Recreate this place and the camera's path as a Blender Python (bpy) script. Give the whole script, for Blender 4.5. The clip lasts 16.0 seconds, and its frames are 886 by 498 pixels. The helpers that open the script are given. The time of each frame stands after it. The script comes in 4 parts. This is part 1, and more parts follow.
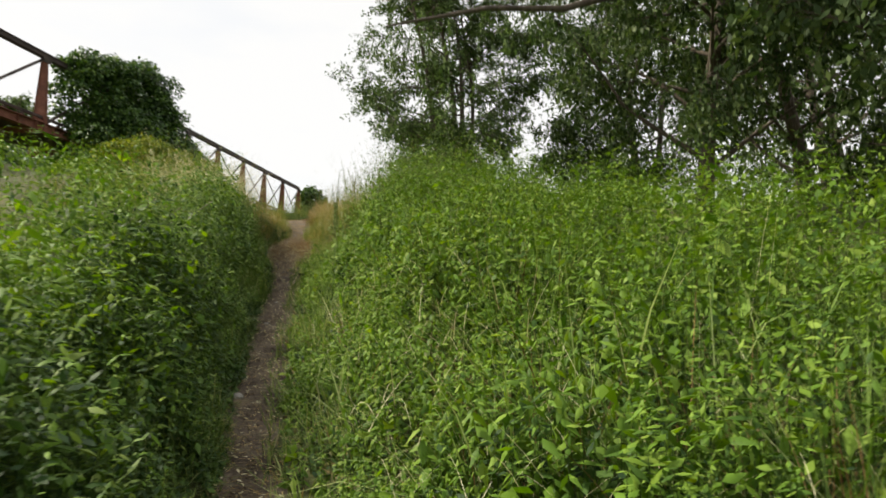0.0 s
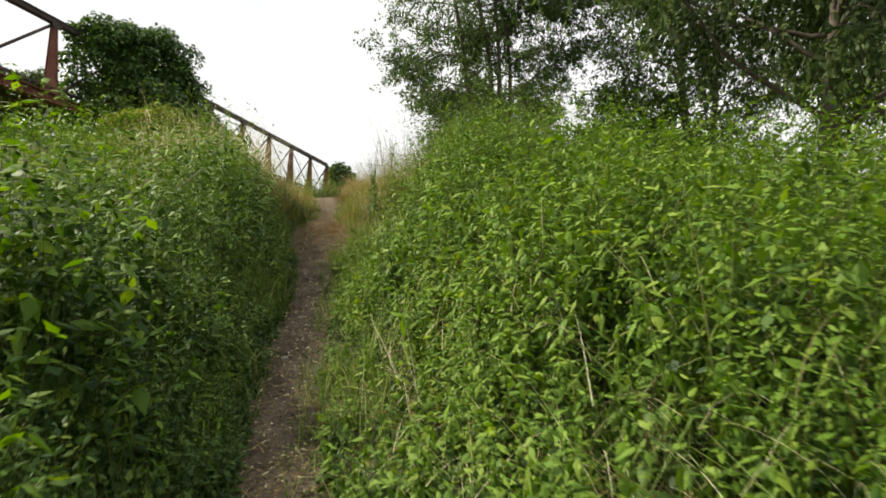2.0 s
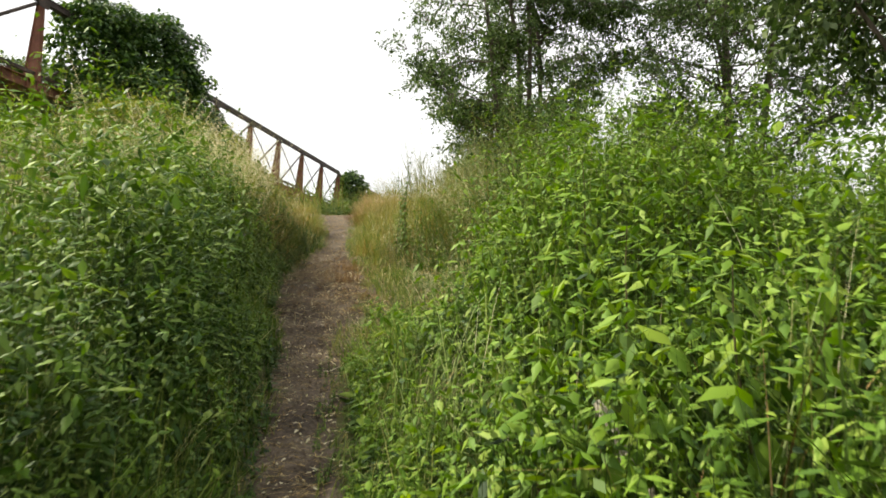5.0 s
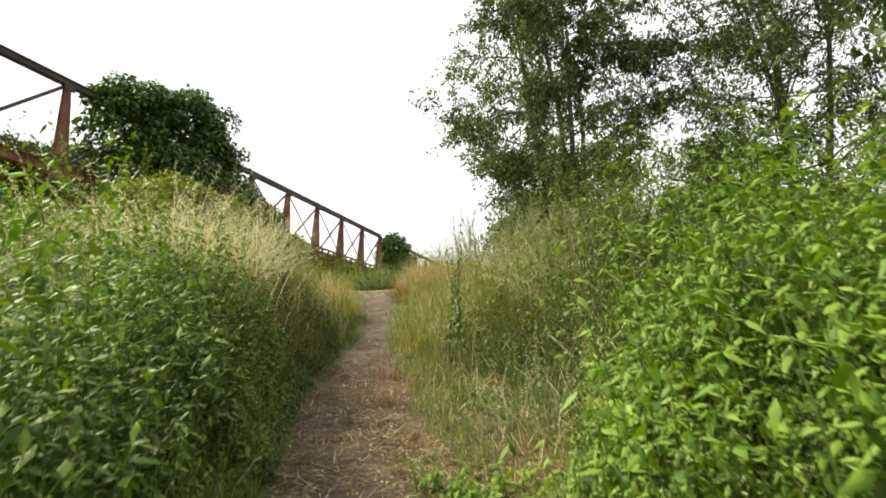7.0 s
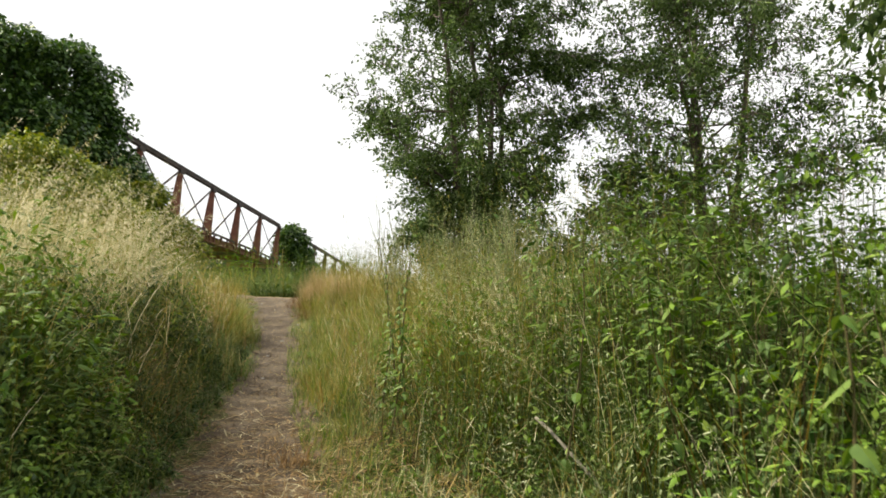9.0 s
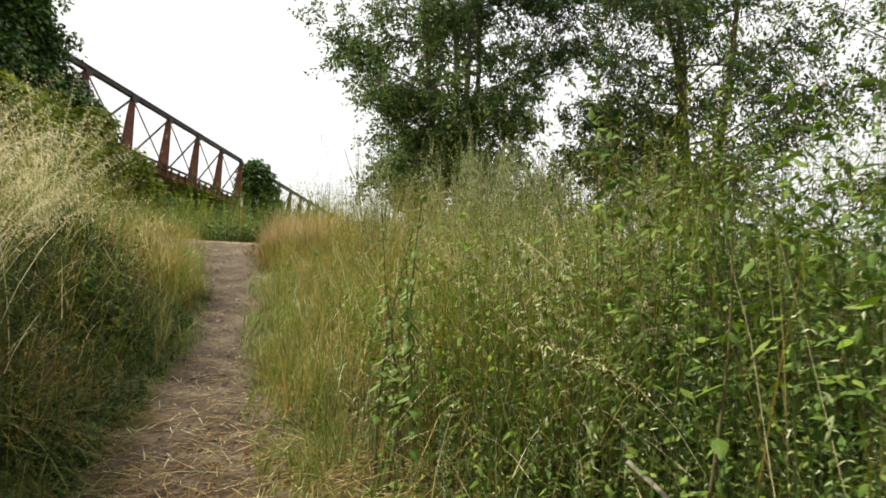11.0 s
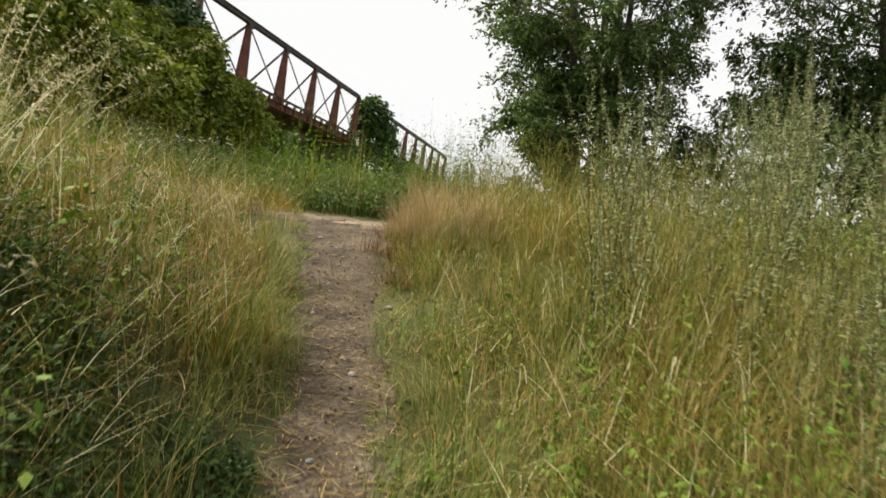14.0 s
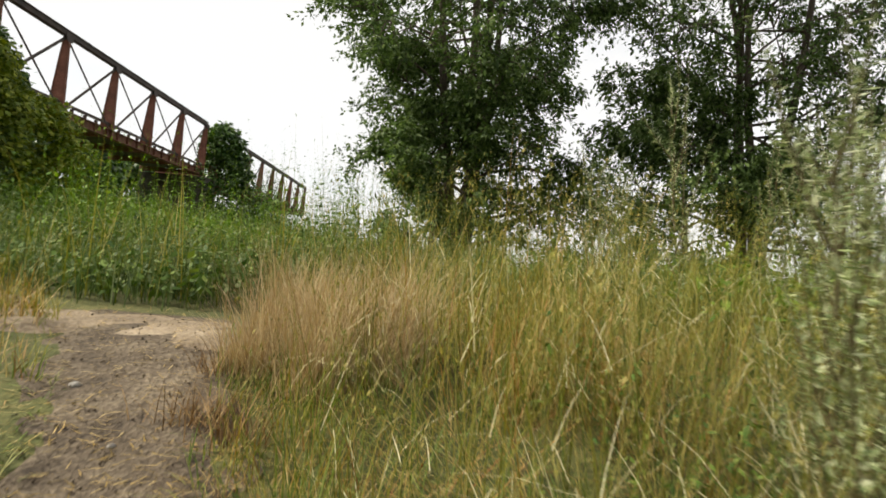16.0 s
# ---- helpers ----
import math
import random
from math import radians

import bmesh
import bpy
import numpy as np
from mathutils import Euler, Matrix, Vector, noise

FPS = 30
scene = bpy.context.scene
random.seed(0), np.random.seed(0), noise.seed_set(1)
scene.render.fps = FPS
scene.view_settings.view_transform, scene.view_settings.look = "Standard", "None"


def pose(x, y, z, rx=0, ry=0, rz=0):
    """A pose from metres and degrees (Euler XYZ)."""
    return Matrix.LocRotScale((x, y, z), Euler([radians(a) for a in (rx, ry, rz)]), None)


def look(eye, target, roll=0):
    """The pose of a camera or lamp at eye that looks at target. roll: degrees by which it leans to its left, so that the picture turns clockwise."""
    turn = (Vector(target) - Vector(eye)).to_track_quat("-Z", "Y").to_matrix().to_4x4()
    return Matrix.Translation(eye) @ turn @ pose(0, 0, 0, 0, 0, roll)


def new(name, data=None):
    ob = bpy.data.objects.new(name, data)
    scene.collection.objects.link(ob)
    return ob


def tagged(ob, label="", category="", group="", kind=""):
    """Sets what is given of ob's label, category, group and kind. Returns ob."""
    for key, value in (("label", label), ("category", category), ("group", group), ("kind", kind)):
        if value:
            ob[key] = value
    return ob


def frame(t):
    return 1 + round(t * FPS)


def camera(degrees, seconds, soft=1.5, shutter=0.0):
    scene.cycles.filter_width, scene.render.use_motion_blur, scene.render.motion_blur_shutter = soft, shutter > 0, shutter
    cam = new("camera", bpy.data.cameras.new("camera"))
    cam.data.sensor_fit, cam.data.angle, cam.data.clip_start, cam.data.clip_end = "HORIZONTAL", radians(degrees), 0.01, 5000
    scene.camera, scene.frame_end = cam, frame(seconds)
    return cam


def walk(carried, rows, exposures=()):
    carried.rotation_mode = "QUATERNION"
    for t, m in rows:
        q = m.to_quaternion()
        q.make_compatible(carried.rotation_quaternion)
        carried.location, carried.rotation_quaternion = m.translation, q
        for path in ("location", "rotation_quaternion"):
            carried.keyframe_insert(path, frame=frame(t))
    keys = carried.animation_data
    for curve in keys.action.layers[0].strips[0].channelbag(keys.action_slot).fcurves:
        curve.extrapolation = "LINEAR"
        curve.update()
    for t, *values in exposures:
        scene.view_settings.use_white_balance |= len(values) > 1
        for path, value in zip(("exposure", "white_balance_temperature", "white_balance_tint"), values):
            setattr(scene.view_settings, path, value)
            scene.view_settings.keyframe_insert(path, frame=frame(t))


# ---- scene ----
cam = camera(65.24, 16.0, soft=1.7, shutter=0.3)
# seconds, place, yaw, pitch, roll
ROWS = [
    (0.0, 0.817, 0.137, 1.321, 6.09, 4.60, 1.33),
    (0.5, 0.639, 0.861, 1.358, 4.23, 2.10, 2.89),
    (1.0, 0.416, 1.408, 1.541, 4.22, 2.71, 3.30),
    (1.5, 0.214, 2.092, 1.605, 7.19, 4.26, 1.91),
    (2.0, -0.104, 2.850, 1.671, 8.35, 2.76, 1.32),
    (2.5, -0.351, 3.519, 1.889, 6.40, 2.37, 0.41),
    (3.0, -0.518, 4.163, 1.983, 9.13, 2.16, -0.39),
    (3.5, -0.846, 4.759, 2.100, 8.45, 1.91, -1.62),
    (6.0, -1.324, 7.384, 2.606, 10.24, 4.77, -0.50),
    (6.5, -1.457, 7.867, 2.729, 11.81, 4.05, 0.80),
    (7.0, -1.805, 8.498, 2.990, 12.82, 8.31, 1.73),
    (7.5, -1.886, 9.040, 3.098, 10.42, 8.89, 0.27),
    (8.0, -2.090, 9.527, 3.142, 11.67, 8.31, 0.68),
    (8.5, -2.375, 10.022, 3.341, 6.40, 8.54, -0.95),
    (11.0, -3.016, 12.166, 3.766, 0.96, 3.33, -2.72),
    (11.5, -3.189, 12.687, 3.682, 0.74, 2.75, -0.08),
    (12.0, -3.417, 13.355, 4.022, 5.02, 3.85, -0.59),
    (12.5, -3.491, 13.989, 4.111, 7.13, 4.22, -2.04),
    (13.0, -3.810, 14.655, 4.174, 10.46, 3.00, -2.17),
    (13.5, -4.111, 15.332, 4.331, 9.30, 3.51, -6.55),
    (14.0, -4.339, 16.019, 4.453, 9.71, -2.12, -6.52),
    (14.5, -4.617, 16.668, 4.581, 10.45, -1.14, -5.43),
    (15.0, -4.736, 17.487, 4.632, 2.68, 1.08, -7.00),
    (15.5, -4.877, 18.266, 4.763, -0.96, 0.98, -6.14),
    (16.0, -5.041, 19.127, 4.868, -1.71, 1.40, -4.67),
]
walk(cam, [(t, pose(x, y, z, 90 + pitch, roll, yaw)) for t, x, y, z, yaw, pitch, roll in ROWS],
     exposures=[(0.0, 0.46), (2.0, 0.52), (3.5, 0.62), (6.0, 0.94), (7.5, 0.94), (8.5, 0.78), (11.0, 0.66), (12.5, 0.59), (13.5, 0.45), (14.0, 0.44), (16.0, 0.48)])

# ---- daylight: a thin white overcast with the sun behind it, high on the left ----
SUN_ELEV, SUN_AZ = 44.0, 281.0      # azimuth clockwise from +y
world = bpy.data.worlds.new("overcast_sky")
scene.world = world
world.use_nodes = True
wt = world.node_tree
wt.nodes.clear()
w_out = wt.nodes.new("ShaderNodeOutputWorld")
w_sky = wt.nodes.new("ShaderNodeTexSky")
w_sky.sky_type, w_sky.sun_disc = "NISHITA", False
w_sky.sun_elevation, w_sky.sun_rotation = radians(SUN_ELEV), radians(SUN_AZ)
w_bg = wt.nodes.new("ShaderNodeBackground")
w_bg.inputs["Strength"].default_value = 0.12
w_cloud = wt.nodes.new("ShaderNodeBackground")
w_cloud.inputs["Color"].default_value = (1.0, 0.99, 0.97, 1)
w_cloud.inputs["Strength"].default_value = 0.74
w_mix = wt.nodes.new("ShaderNodeMixShader")
w_co = wt.nodes.new("ShaderNodeTexCoord")
w_map = wt.nodes.new("ShaderNodeMapping")
w_map.inputs["Scale"].default_value = (1.0, 1.0, 2.6)
w_noise = wt.nodes.new("ShaderNodeTexNoise")
w_noise.inputs["Scale"].default_value = 3.2
w_noise.inputs["Detail"].default_value = 5
w_ramp = wt.nodes.new("ShaderNodeValToRGB")
w_ramp.color_ramp.elements[0].position, w_ramp.color_ramp.elements[0].color = 0.30, (0.86, 0.86, 0.86, 1)
w_ramp.color_ramp.elements[1].position, w_ramp.color_ramp.elements[1].color = 0.46, (0.97, 0.97, 0.97, 1)
wt.links.new(w_co.outputs["Generated"], w_map.inputs[0])
wt.links.new(w_map.outputs[0], w_noise.inputs["Vector"])
wt.links.new(w_noise.outputs["Fac"], w_ramp.inputs[0])
wt.links.new(w_ramp.outputs[0], w_mix.inputs[0])
wt.links.new(w_sky.outputs[0], w_bg.inputs["Color"])
wt.links.new(w_bg.outputs[0], w_mix.inputs[1])
wt.links.new(w_cloud.outputs[0], w_mix.inputs[2])
wt.links.new(w_mix.outputs[0], w_out.inputs[0])
sun = new("sun", bpy.data.lights.new("sun", "SUN"))
sun.data.energy, sun.data.angle, sun.data.color = 4.9, radians(3.0), (1.0, 0.93, 0.73)
az, el = radians(SUN_AZ), radians(SUN_ELEV)
sun.matrix_basis = look((math.sin(az) * math.cos(el) * 80, math.cos(az) * math.cos(el) * 80, math.sin(el) * 80), (0, 0, 0))


# ---- materials ----
def mat_base(name):
    m = bpy.data.materials.new(name)
    m.use_nodes = True
    m.node_tree.nodes.clear()
    return m, m.node_tree.nodes, m.node_tree.links


def ramp_node(nodes, stops):
    r = nodes.new("ShaderNodeValToRGB")
    els = r.color_ramp.elements
    while len(els) < len(stops):
        els.new(0.5)
    for e, (p, c) in zip(els, stops):
        e.position, e.color = p, (*c, 1)
    return r


def leaf_material(name, stops, rough=0.6, through_share=0.22, patch=1.2, patch_amount=0.35):
    """Leaves and blades: every island takes its own tone, and patches of the stand differ slowly."""
    m, n, l = mat_base(name)
    out = n.new("ShaderNodeOutputMaterial")
    geo = n.new("ShaderNodeNewGeometry")
    ramp = ramp_node(n, stops)
    tex = n.new("ShaderNodeTexNoise")
    tex.inputs["Scale"].default_value, tex.inputs["Detail"].default_value = patch, 3
    add = n.new("ShaderNodeMath")
    add.operation = "MULTIPLY_ADD"
    add.inputs[1].default_value = patch_amount * 2
    l.new(tex.outputs["Fac"], add.inputs[0])
    sub = n.new("ShaderNodeMath")
    sub.operation = "SUBTRACT"
    sub.inputs[1].default_value = patch_amount
    l.new(geo.outputs["Random Per Island"], sub.inputs[0])
    l.new(sub.outputs[0], add.inputs[2])
    l.new(add.outputs[0], ramp.inputs[0])
    p = n.new("ShaderNodeBsdfPrincipled")
    p.inputs["Roughness"].default_value = rough
    p.inputs["Specular IOR Level"].default_value = 0.2
    l.new(ramp.outputs[0], p.inputs["Base Color"])
    tr = n.new("ShaderNodeBsdfTranslucent")
    hsv = n.new("ShaderNodeHueSaturation")
    hsv.inputs["Saturation"].default_value, hsv.inputs["Value"].default_value = 1.15, 1.3
    l.new(ramp.outputs[0], hsv.inputs["Color"])
    l.new(hsv.outputs[0], tr.inputs["Color"])
    mix = n.new("ShaderNodeMixShader")
    mix.inputs[0].default_value = through_share
    l.new(p.outputs[0], mix.inputs[1])
    l.new(tr.outputs[0], mix.inputs[2])
    l.new(mix.outputs[0], out.inputs[0])
    return m


def rough_material(name, stops, scale=4.0, fine=60.0, bump=0.4, rough=0.9, dist=0.02, metal=0.0, stretch=(1, 1, 1)):
    """A surface with slow stains, a fine grain and relief, at its real size."""
    m, n, l = mat_base(name)
    out = n.new("ShaderNodeOutputMaterial")
    co = n.new("ShaderNodeTexCoord")
    mp = n.new("ShaderNodeMapping")
    mp.inputs["Scale"].default_value = stretch
    l.new(co.outputs["Object"], mp.inputs[0])
    big = n.new("ShaderNodeTexNoise")
    big.inputs["Scale"].default_value, big.inputs["Detail"].default_value = scale, 6
    small = n.new("ShaderNodeTexNoise")
    small.inputs["Scale"].default_value, small.inputs["Detail"].default_value = fine, 4
    l.new(mp.outputs[0], big.inputs["Vector"])
    l.new(mp.outputs[0], small.inputs["Vector"])
    mixf = n.new("ShaderNodeMath")
    mixf.operation = "MULTIPLY_ADD"
    mixf.inputs[1].default_value = 0.45
    l.new(small.outputs["Fac"], mixf.inputs[0])
    half = n.new("ShaderNodeMath")
    half.operation = "MULTIPLY"
    half.inputs[1].default_value = 0.55
    l.new(big.outputs["Fac"], half.inputs[0])
    l.new(half.outputs[0], mixf.inputs[2])
    ramp = ramp_node(n, stops)
    l.new(mixf.outputs[0], ramp.inputs[0])
    p = n.new("ShaderNodeBsdfPrincipled")
    p.inputs["Roughness"].default_value, p.inputs["Metallic"].default_value = rough, metal
    p.inputs["Specular IOR Level"].default_value = 0.3
    l.new(ramp.outputs[0], p.inputs["Base Color"])
    b = n.new("ShaderNodeBump")
    b.inputs["Strength"].default_value, b.inputs["Distance"].default_value = bump, dist
    l.new(mixf.outputs[0], b.inputs["Height"])
    l.new(b.outputs[0], p.inputs["Normal"])
    l.new(p.outputs[0], out.inputs[0])
    return m


M_NETTLE = leaf_material("nettle_leaf", [(0.0, (0.042, 0.09, 0.012)), (0.4, (0.112, 0.205, 0.02)), (0.8, (0.165, 0.26, 0.03)), (1.0, (0.21, 0.29, 0.045))], through_share=0.2)
# Nettle colour darkened to carry shade low in the banks; far scrub shares it.
M_NETTLE_SHADED = leaf_material("shaded_nettle_leaf", [(0.0, (0.012, 0.032, 0.008)), (0.5, (0.03, 0.067, 0.012)), (1.0, (0.075, 0.128, 0.022))], through_share=0.08)
M_BRAMBLE = leaf_material("bramble_leaf", [(0.0, (0.07, 0.14, 0.015)), (0.6, (0.14, 0.24, 0.02)), (1.0, (0.22, 0.31, 0.035))], through_share=0.4)
M_GRASS = leaf_material("green_grass", [(0.0, (0.05, 0.09, 0.015)), (0.4, (0.11, 0.17, 0.03)), (0.75, (0.2, 0.25, 0.06)), (1.0, (0.36, 0.34, 0.14))])
M_BLADE = leaf_material("broad_blade", [(0.0, (0.07, 0.13, 0.02)), (0.5, (0.16, 0.24, 0.05)), (1.0, (0.36, 0.42, 0.17))], through_share=0.3)
M_DRY = leaf_material("dry_grass", [(0.0, (0.12, 0.085, 0.02)), (0.35, (0.27, 0.185, 0.045)), (0.7, (0.44, 0.3, 0.1)), (1.0, (0.58, 0.45, 0.22))], through_share=0.25)
M_OLIVE = leaf_material("olive_grass", [(0.0, (0.06, 0.075, 0.012)), (0.4, (0.15, 0.165, 0.026)), (0.75, (0.27, 0.25, 0.05)), (1.0, (0.46, 0.38, 0.13))])
M_THATCH = leaf_material("brown_thatch", [(0.0, (0.07, 0.04, 0.018)), (0.5, (0.2, 0.115, 0.045)), (1.0, (0.4, 0.26, 0.11))], through_share=0.1)
M_PALE = leaf_material("pale_oat", [(0.0, (0.4, 0.35, 0.19)), (1.0, (0.74, 0.68, 0.47))], through_share=0.3)
M_CREST = leaf_material("grey_green_weed", [(0.0, (0.045, 0.075, 0.022)), (0.5, (0.11, 0.16, 0.05)), (1.0, (0.22, 0.26, 0.11))])
M_WISP = leaf_material("wispy_straw", [(0.0, (0.26, 0.18, 0.09)), (0.6, (0.45, 0.34, 0.19)), (1.0, (0.6, 0.5, 0.32))], through_share=0.25)
M_SILVER = leaf_material("mugwort_leaf", [(0.0, (0.11, 0.155, 0.06)), (0.5, (0.25, 0.3, 0.13)), (1.0, (0.55, 0.57, 0.37))])
M_WEED = leaf_material("weed_leaf", [(0.0, (0.03, 0.07, 0.014)), (0.6, (0.095, 0.16, 0.024)), (1.0, (0.17, 0.23, 0.045))], through_share=0.15)
M_SORREL = leaf_material("rusty_sorrel", [(0.0, (0.16, 0.06, 0.02)), (0.5, (0.34, 0.15, 0.05)), (1.0, (0.5, 0.28, 0.1))], through_share=0.15)
M_STEM = leaf_material("weed_stem", [(0.0, (0.045, 0.04, 0.016)), (0.7, (0.11, 0.09, 0.04)), (1.0, (0.24, 0.2, 0.09))], through_share=0.05)
M_STALK = leaf_material("green_stalk", [(0.0, (0.03, 0.055, 0.012)), (0.6, (0.07, 0.115, 0.026)), (1.0, (0.13, 0.16, 0.05))], through_share=0.05)
M_TREE = leaf_material("willow_leaf", [(0.0, (0.03, 0.055, 0.014)), (0.5, (0.075, 0.12, 0.03)), (0.85, (0.13, 0.185, 0.055)), (1.0, (0.24, 0.29, 0.14))], patch=0.35, through_share=0.25)
M_ALDER = leaf_material("alder_leaf", [(0.0, (0.025, 0.045, 0.012)), (0.5, (0.045, 0.078, 0.02)), (1.0, (0.115, 0.155, 0.045))], patch=0.5)
M_IVY = leaf_material("ivy_leaf", [(0.0, (0.02, 0.048, 0.012)), (0.5, (0.05, 0.1, 0.02)), (0.85, (0.095, 0.165, 0.03)), (1.0, (0.17, 0.25, 0.05))], through_share=0.15, rough=0.4, patch=0.5)
M_BUSH = leaf_material("elder_leaf", [(0.0, (0.055, 0.09, 0.01)), (0.5, (0.15, 0.195, 0.02)), (1.0, (0.31, 0.33, 0.045))], patch=0.7)
M_BARK = rough_material("bark", [(0.3, (0.035, 0.027, 0.02)), (0.55, (0.095, 0.075, 0.056)), (0.75, (0.19, 0.15, 0.115))], scale=3, fine=25, bump=0.8, stretch=(1, 1, 0.25))
M_EARTH = rough_material("path_earth", [(0.33, (0.028, 0.02, 0.014)), (0.47, (0.08, 0.059, 0.041)), (0.57, (0.13, 0.1, 0.07)), (0.7, (0.26, 0.205, 0.145))], scale=3.2, fine=38, bump=1.0, dist=0.05)
M_SAND = rough_material("dry_earth", [(0.32, (0.085, 0.062, 0.042)), (0.5, (0.21, 0.16, 0.11)), (0.68, (0.36, 0.29, 0.21))], scale=1.8, fine=40, bump=0.8, dist=0.03)
M_SOIL = rough_material("overgrown_soil", [(0.3, (0.03, 0.04, 0.012)), (0.52, (0.07, 0.075, 0.022)), (0.75, (0.16, 0.14, 0.05))], scale=1.2, fine=30, bump=0.9, dist=0.04)
M_RUST = rough_material("rusty_iron", [(0.28, (0.065, 0.03, 0.021)), (0.5, (0.165, 0.066, 0.043)), (0.72, (0.29, 0.14, 0.09))], scale=1.6, fine=22, bump=0.3, rough=0.8, dist=0.01)
M_IRON = rough_material("weathered_iron", [(0.28, (0.025, 0.02, 0.018)), (0.5, (0.06, 0.046, 0.042)), (0.74, (0.15, 0.10, 0.085))], scale=1.8, fine=24, bump=0.3, rough=0.7, dist=0.01)
M_STONE = rough_material("pale_stone", [(0.3, (0.2, 0.19, 0.17)), (0.55, (0.36, 0.34, 0.31)), (0.75, (0.5, 0.49, 0.46))], scale=4, fine=40, bump=0.5)
M_DARKSTONE = rough_material("dark_stone", [(0.3, (0.035, 0.032, 0.026)), (0.55, (0.09, 0.082, 0.068)), (0.75, (0.17, 0.155, 0.13))], scale=2, fine=25, bump=0.7)
M_DEADWOOD = rough_material("grey_deadwood", [(0.3, (0.13, 0.11, 0.085)), (0.55, (0.28, 0.25, 0.2)), (0.75, (0.42, 0.38, 0.32))], scale=5, fine=60, bump=0.6, stretch=(1, 0.2, 1))

# ---- the lie of the land ----
rng = np.random.default_rng(7)
PROFILE_Y = [-60.0, -8.0, -1.2, 3.6, 6.9, 10.3, 13.7, 16.5, 19.4, 22.3, 23.2, 24.4, 40.0]
PROFILE_Z = [-1.6, -1.3, -0.51, 0.29, 0.98, 1.80, 2.45, 2.93, 3.43, 4.15, 4.34, 4.42, 4.6]
PATH_Y = [-6.0, 0.0, 2.0, 4.0, 5.4, 7.1, 8.3, 9.5, 11.1, 13.3, 14.8, 16.0, 17.5, 19.0, 20.4, 21.8, 23.0, 24.4]
PATH_X = [2.2, 0.65, 0.0, -0.74, -1.22, -1.75, -2.08, -2.4, -2.93, -3.6, -4.03, -4.42, -4.82, -5.25, -5.7, -6.15, -6.5, -6.9]
WIDE_Y = [-6.0, 4.0, 11.0, 13.0, 14.5, 16.5, 18.0, 21.0, 22.0, 23.0, 24.4]
WIDE_W = [0.4, 0.42, 0.48, 1.05, 1.15, 0.75, 0.56, 0.62, 0.85, 1.05, 1.4]
BRIDGE_X, TOP_Z, POST_0, PANEL = -21.06, 13.49, 34.78, 4.8


def smooth(a, lo, hi):
    t = np.clip((a - lo) / (hi - lo), 0, 1)
    return t * t * (3 - 2 * t)


def path_x(y):
    return np.interp(y, PATH_Y, PATH_X)


def path_half(y):
    return np.interp(y, WIDE_Y, WIDE_W) * 0.5


def wobble(x, y, s, k=0.0):
    return np.sin(x * 1.7 * s + 1.3 + k) * np.cos(y * 1.1 * s - 0.7 + k) + 0.5 * np.sin(x * 3.9 * s - y * 3.1 * s + k)


def land(x, y):
    """Height of the ground; the bank climbs away from the path towards the bridge."""
    x, y = np.asarray(x, float), np.asarray(y, float)
    z = np.interp(y, PROFILE_Y, PROFILE_Z)
    d = path_x(y) - x
    rise = (0.06 + 0.2 * smooth(y, 9, 18) * (1 - 0.75 * smooth(y, 20.5, 26))) * np.clip(d - 0.9, 0, None)
    hump = 0.45 * smooth(d, 0.4, 2.0) * smooth(y, 11, 14.5) * (1 - smooth(y, 18, 21.5))
    z = z + np.minimum(rise, 3.3) + hump
    z = np.where(x < BRIDGE_X - 6, z - 0.12 * (BRIDGE_X - 6 - x).clip(0, 20), z)
    side = np.abs(d) - path_half(y)
    return z + 0.06 * wobble(x, y, 0.8) * smooth(side, 0.1, 1.5) + 0.02 * wobble(x, y, 3.0) * smooth(side, -0.2, 0.3)


def mesh_arrays(name, verts, faces, material, soft=False):
    """A mesh from arrays of places and equal-sized faces."""
    verts, faces = np.ascontiguousarray(verts, np.float32), np.ascontiguousarray(faces, np.int32)
    me = bpy.data.meshes.new(name)
    me.vertices.add(len(verts))
    me.vertices.foreach_set("co", verts.ravel())
    k = faces.shape[1]
    me.loops.add(faces.size)
    me.loops.foreach_set("vertex_index", faces.ravel())
    me.polygons.add(len(faces))
    me.polygons.foreach_set("loop_start", np.arange(0, faces.size, k, dtype=np.int32))
    if soft:
        me.polygons.foreach_set("use_smooth", np.ones(len(faces), bool))
    me.update(calc_edges=True)
    me.materials.append(material)
    return me


def grid_mesh(name, xs, ys, fz, material):
    X, Y = np.meshgrid(xs, ys)
    v = np.stack([X, Y, fz(X, Y)], -1).reshape(-1, 3)
    w = len(xs)
    i = (np.arange(len(ys) - 1)[:, None] * w + np.arange(w - 1)[None]).ravel()
    return mesh_arrays(name, v, np.stack([i, i + 1, i + 1 + w, i + w], -1), material, soft=True)


def part(name, data, parent, label=""):
    ob = new(name, data)
    ob.parent = parent
    if label:
        ob["label"] = label
    return ob


xs = np.unique(np.concatenate([np.linspace(-900, -60, 12), np.linspace(-60, -12, 60), np.arange(-12, 7, 0.22), np.linspace(7, 60, 60), np.linspace(60, 900, 12)]))
ys = np.unique(np.concatenate([np.linspace(-900, -12, 12), np.linspace(-12, -2, 14), np.arange(-2, 27, 0.25), np.linspace(27, 90, 60), np.linspace(90, 1500, 14)]))
ground = tagged(new("ground", grid_mesh("ground", xs, ys, land, M_SOIL)), "dark overgrown soil of the embankment slope", "ground", kind="structure")


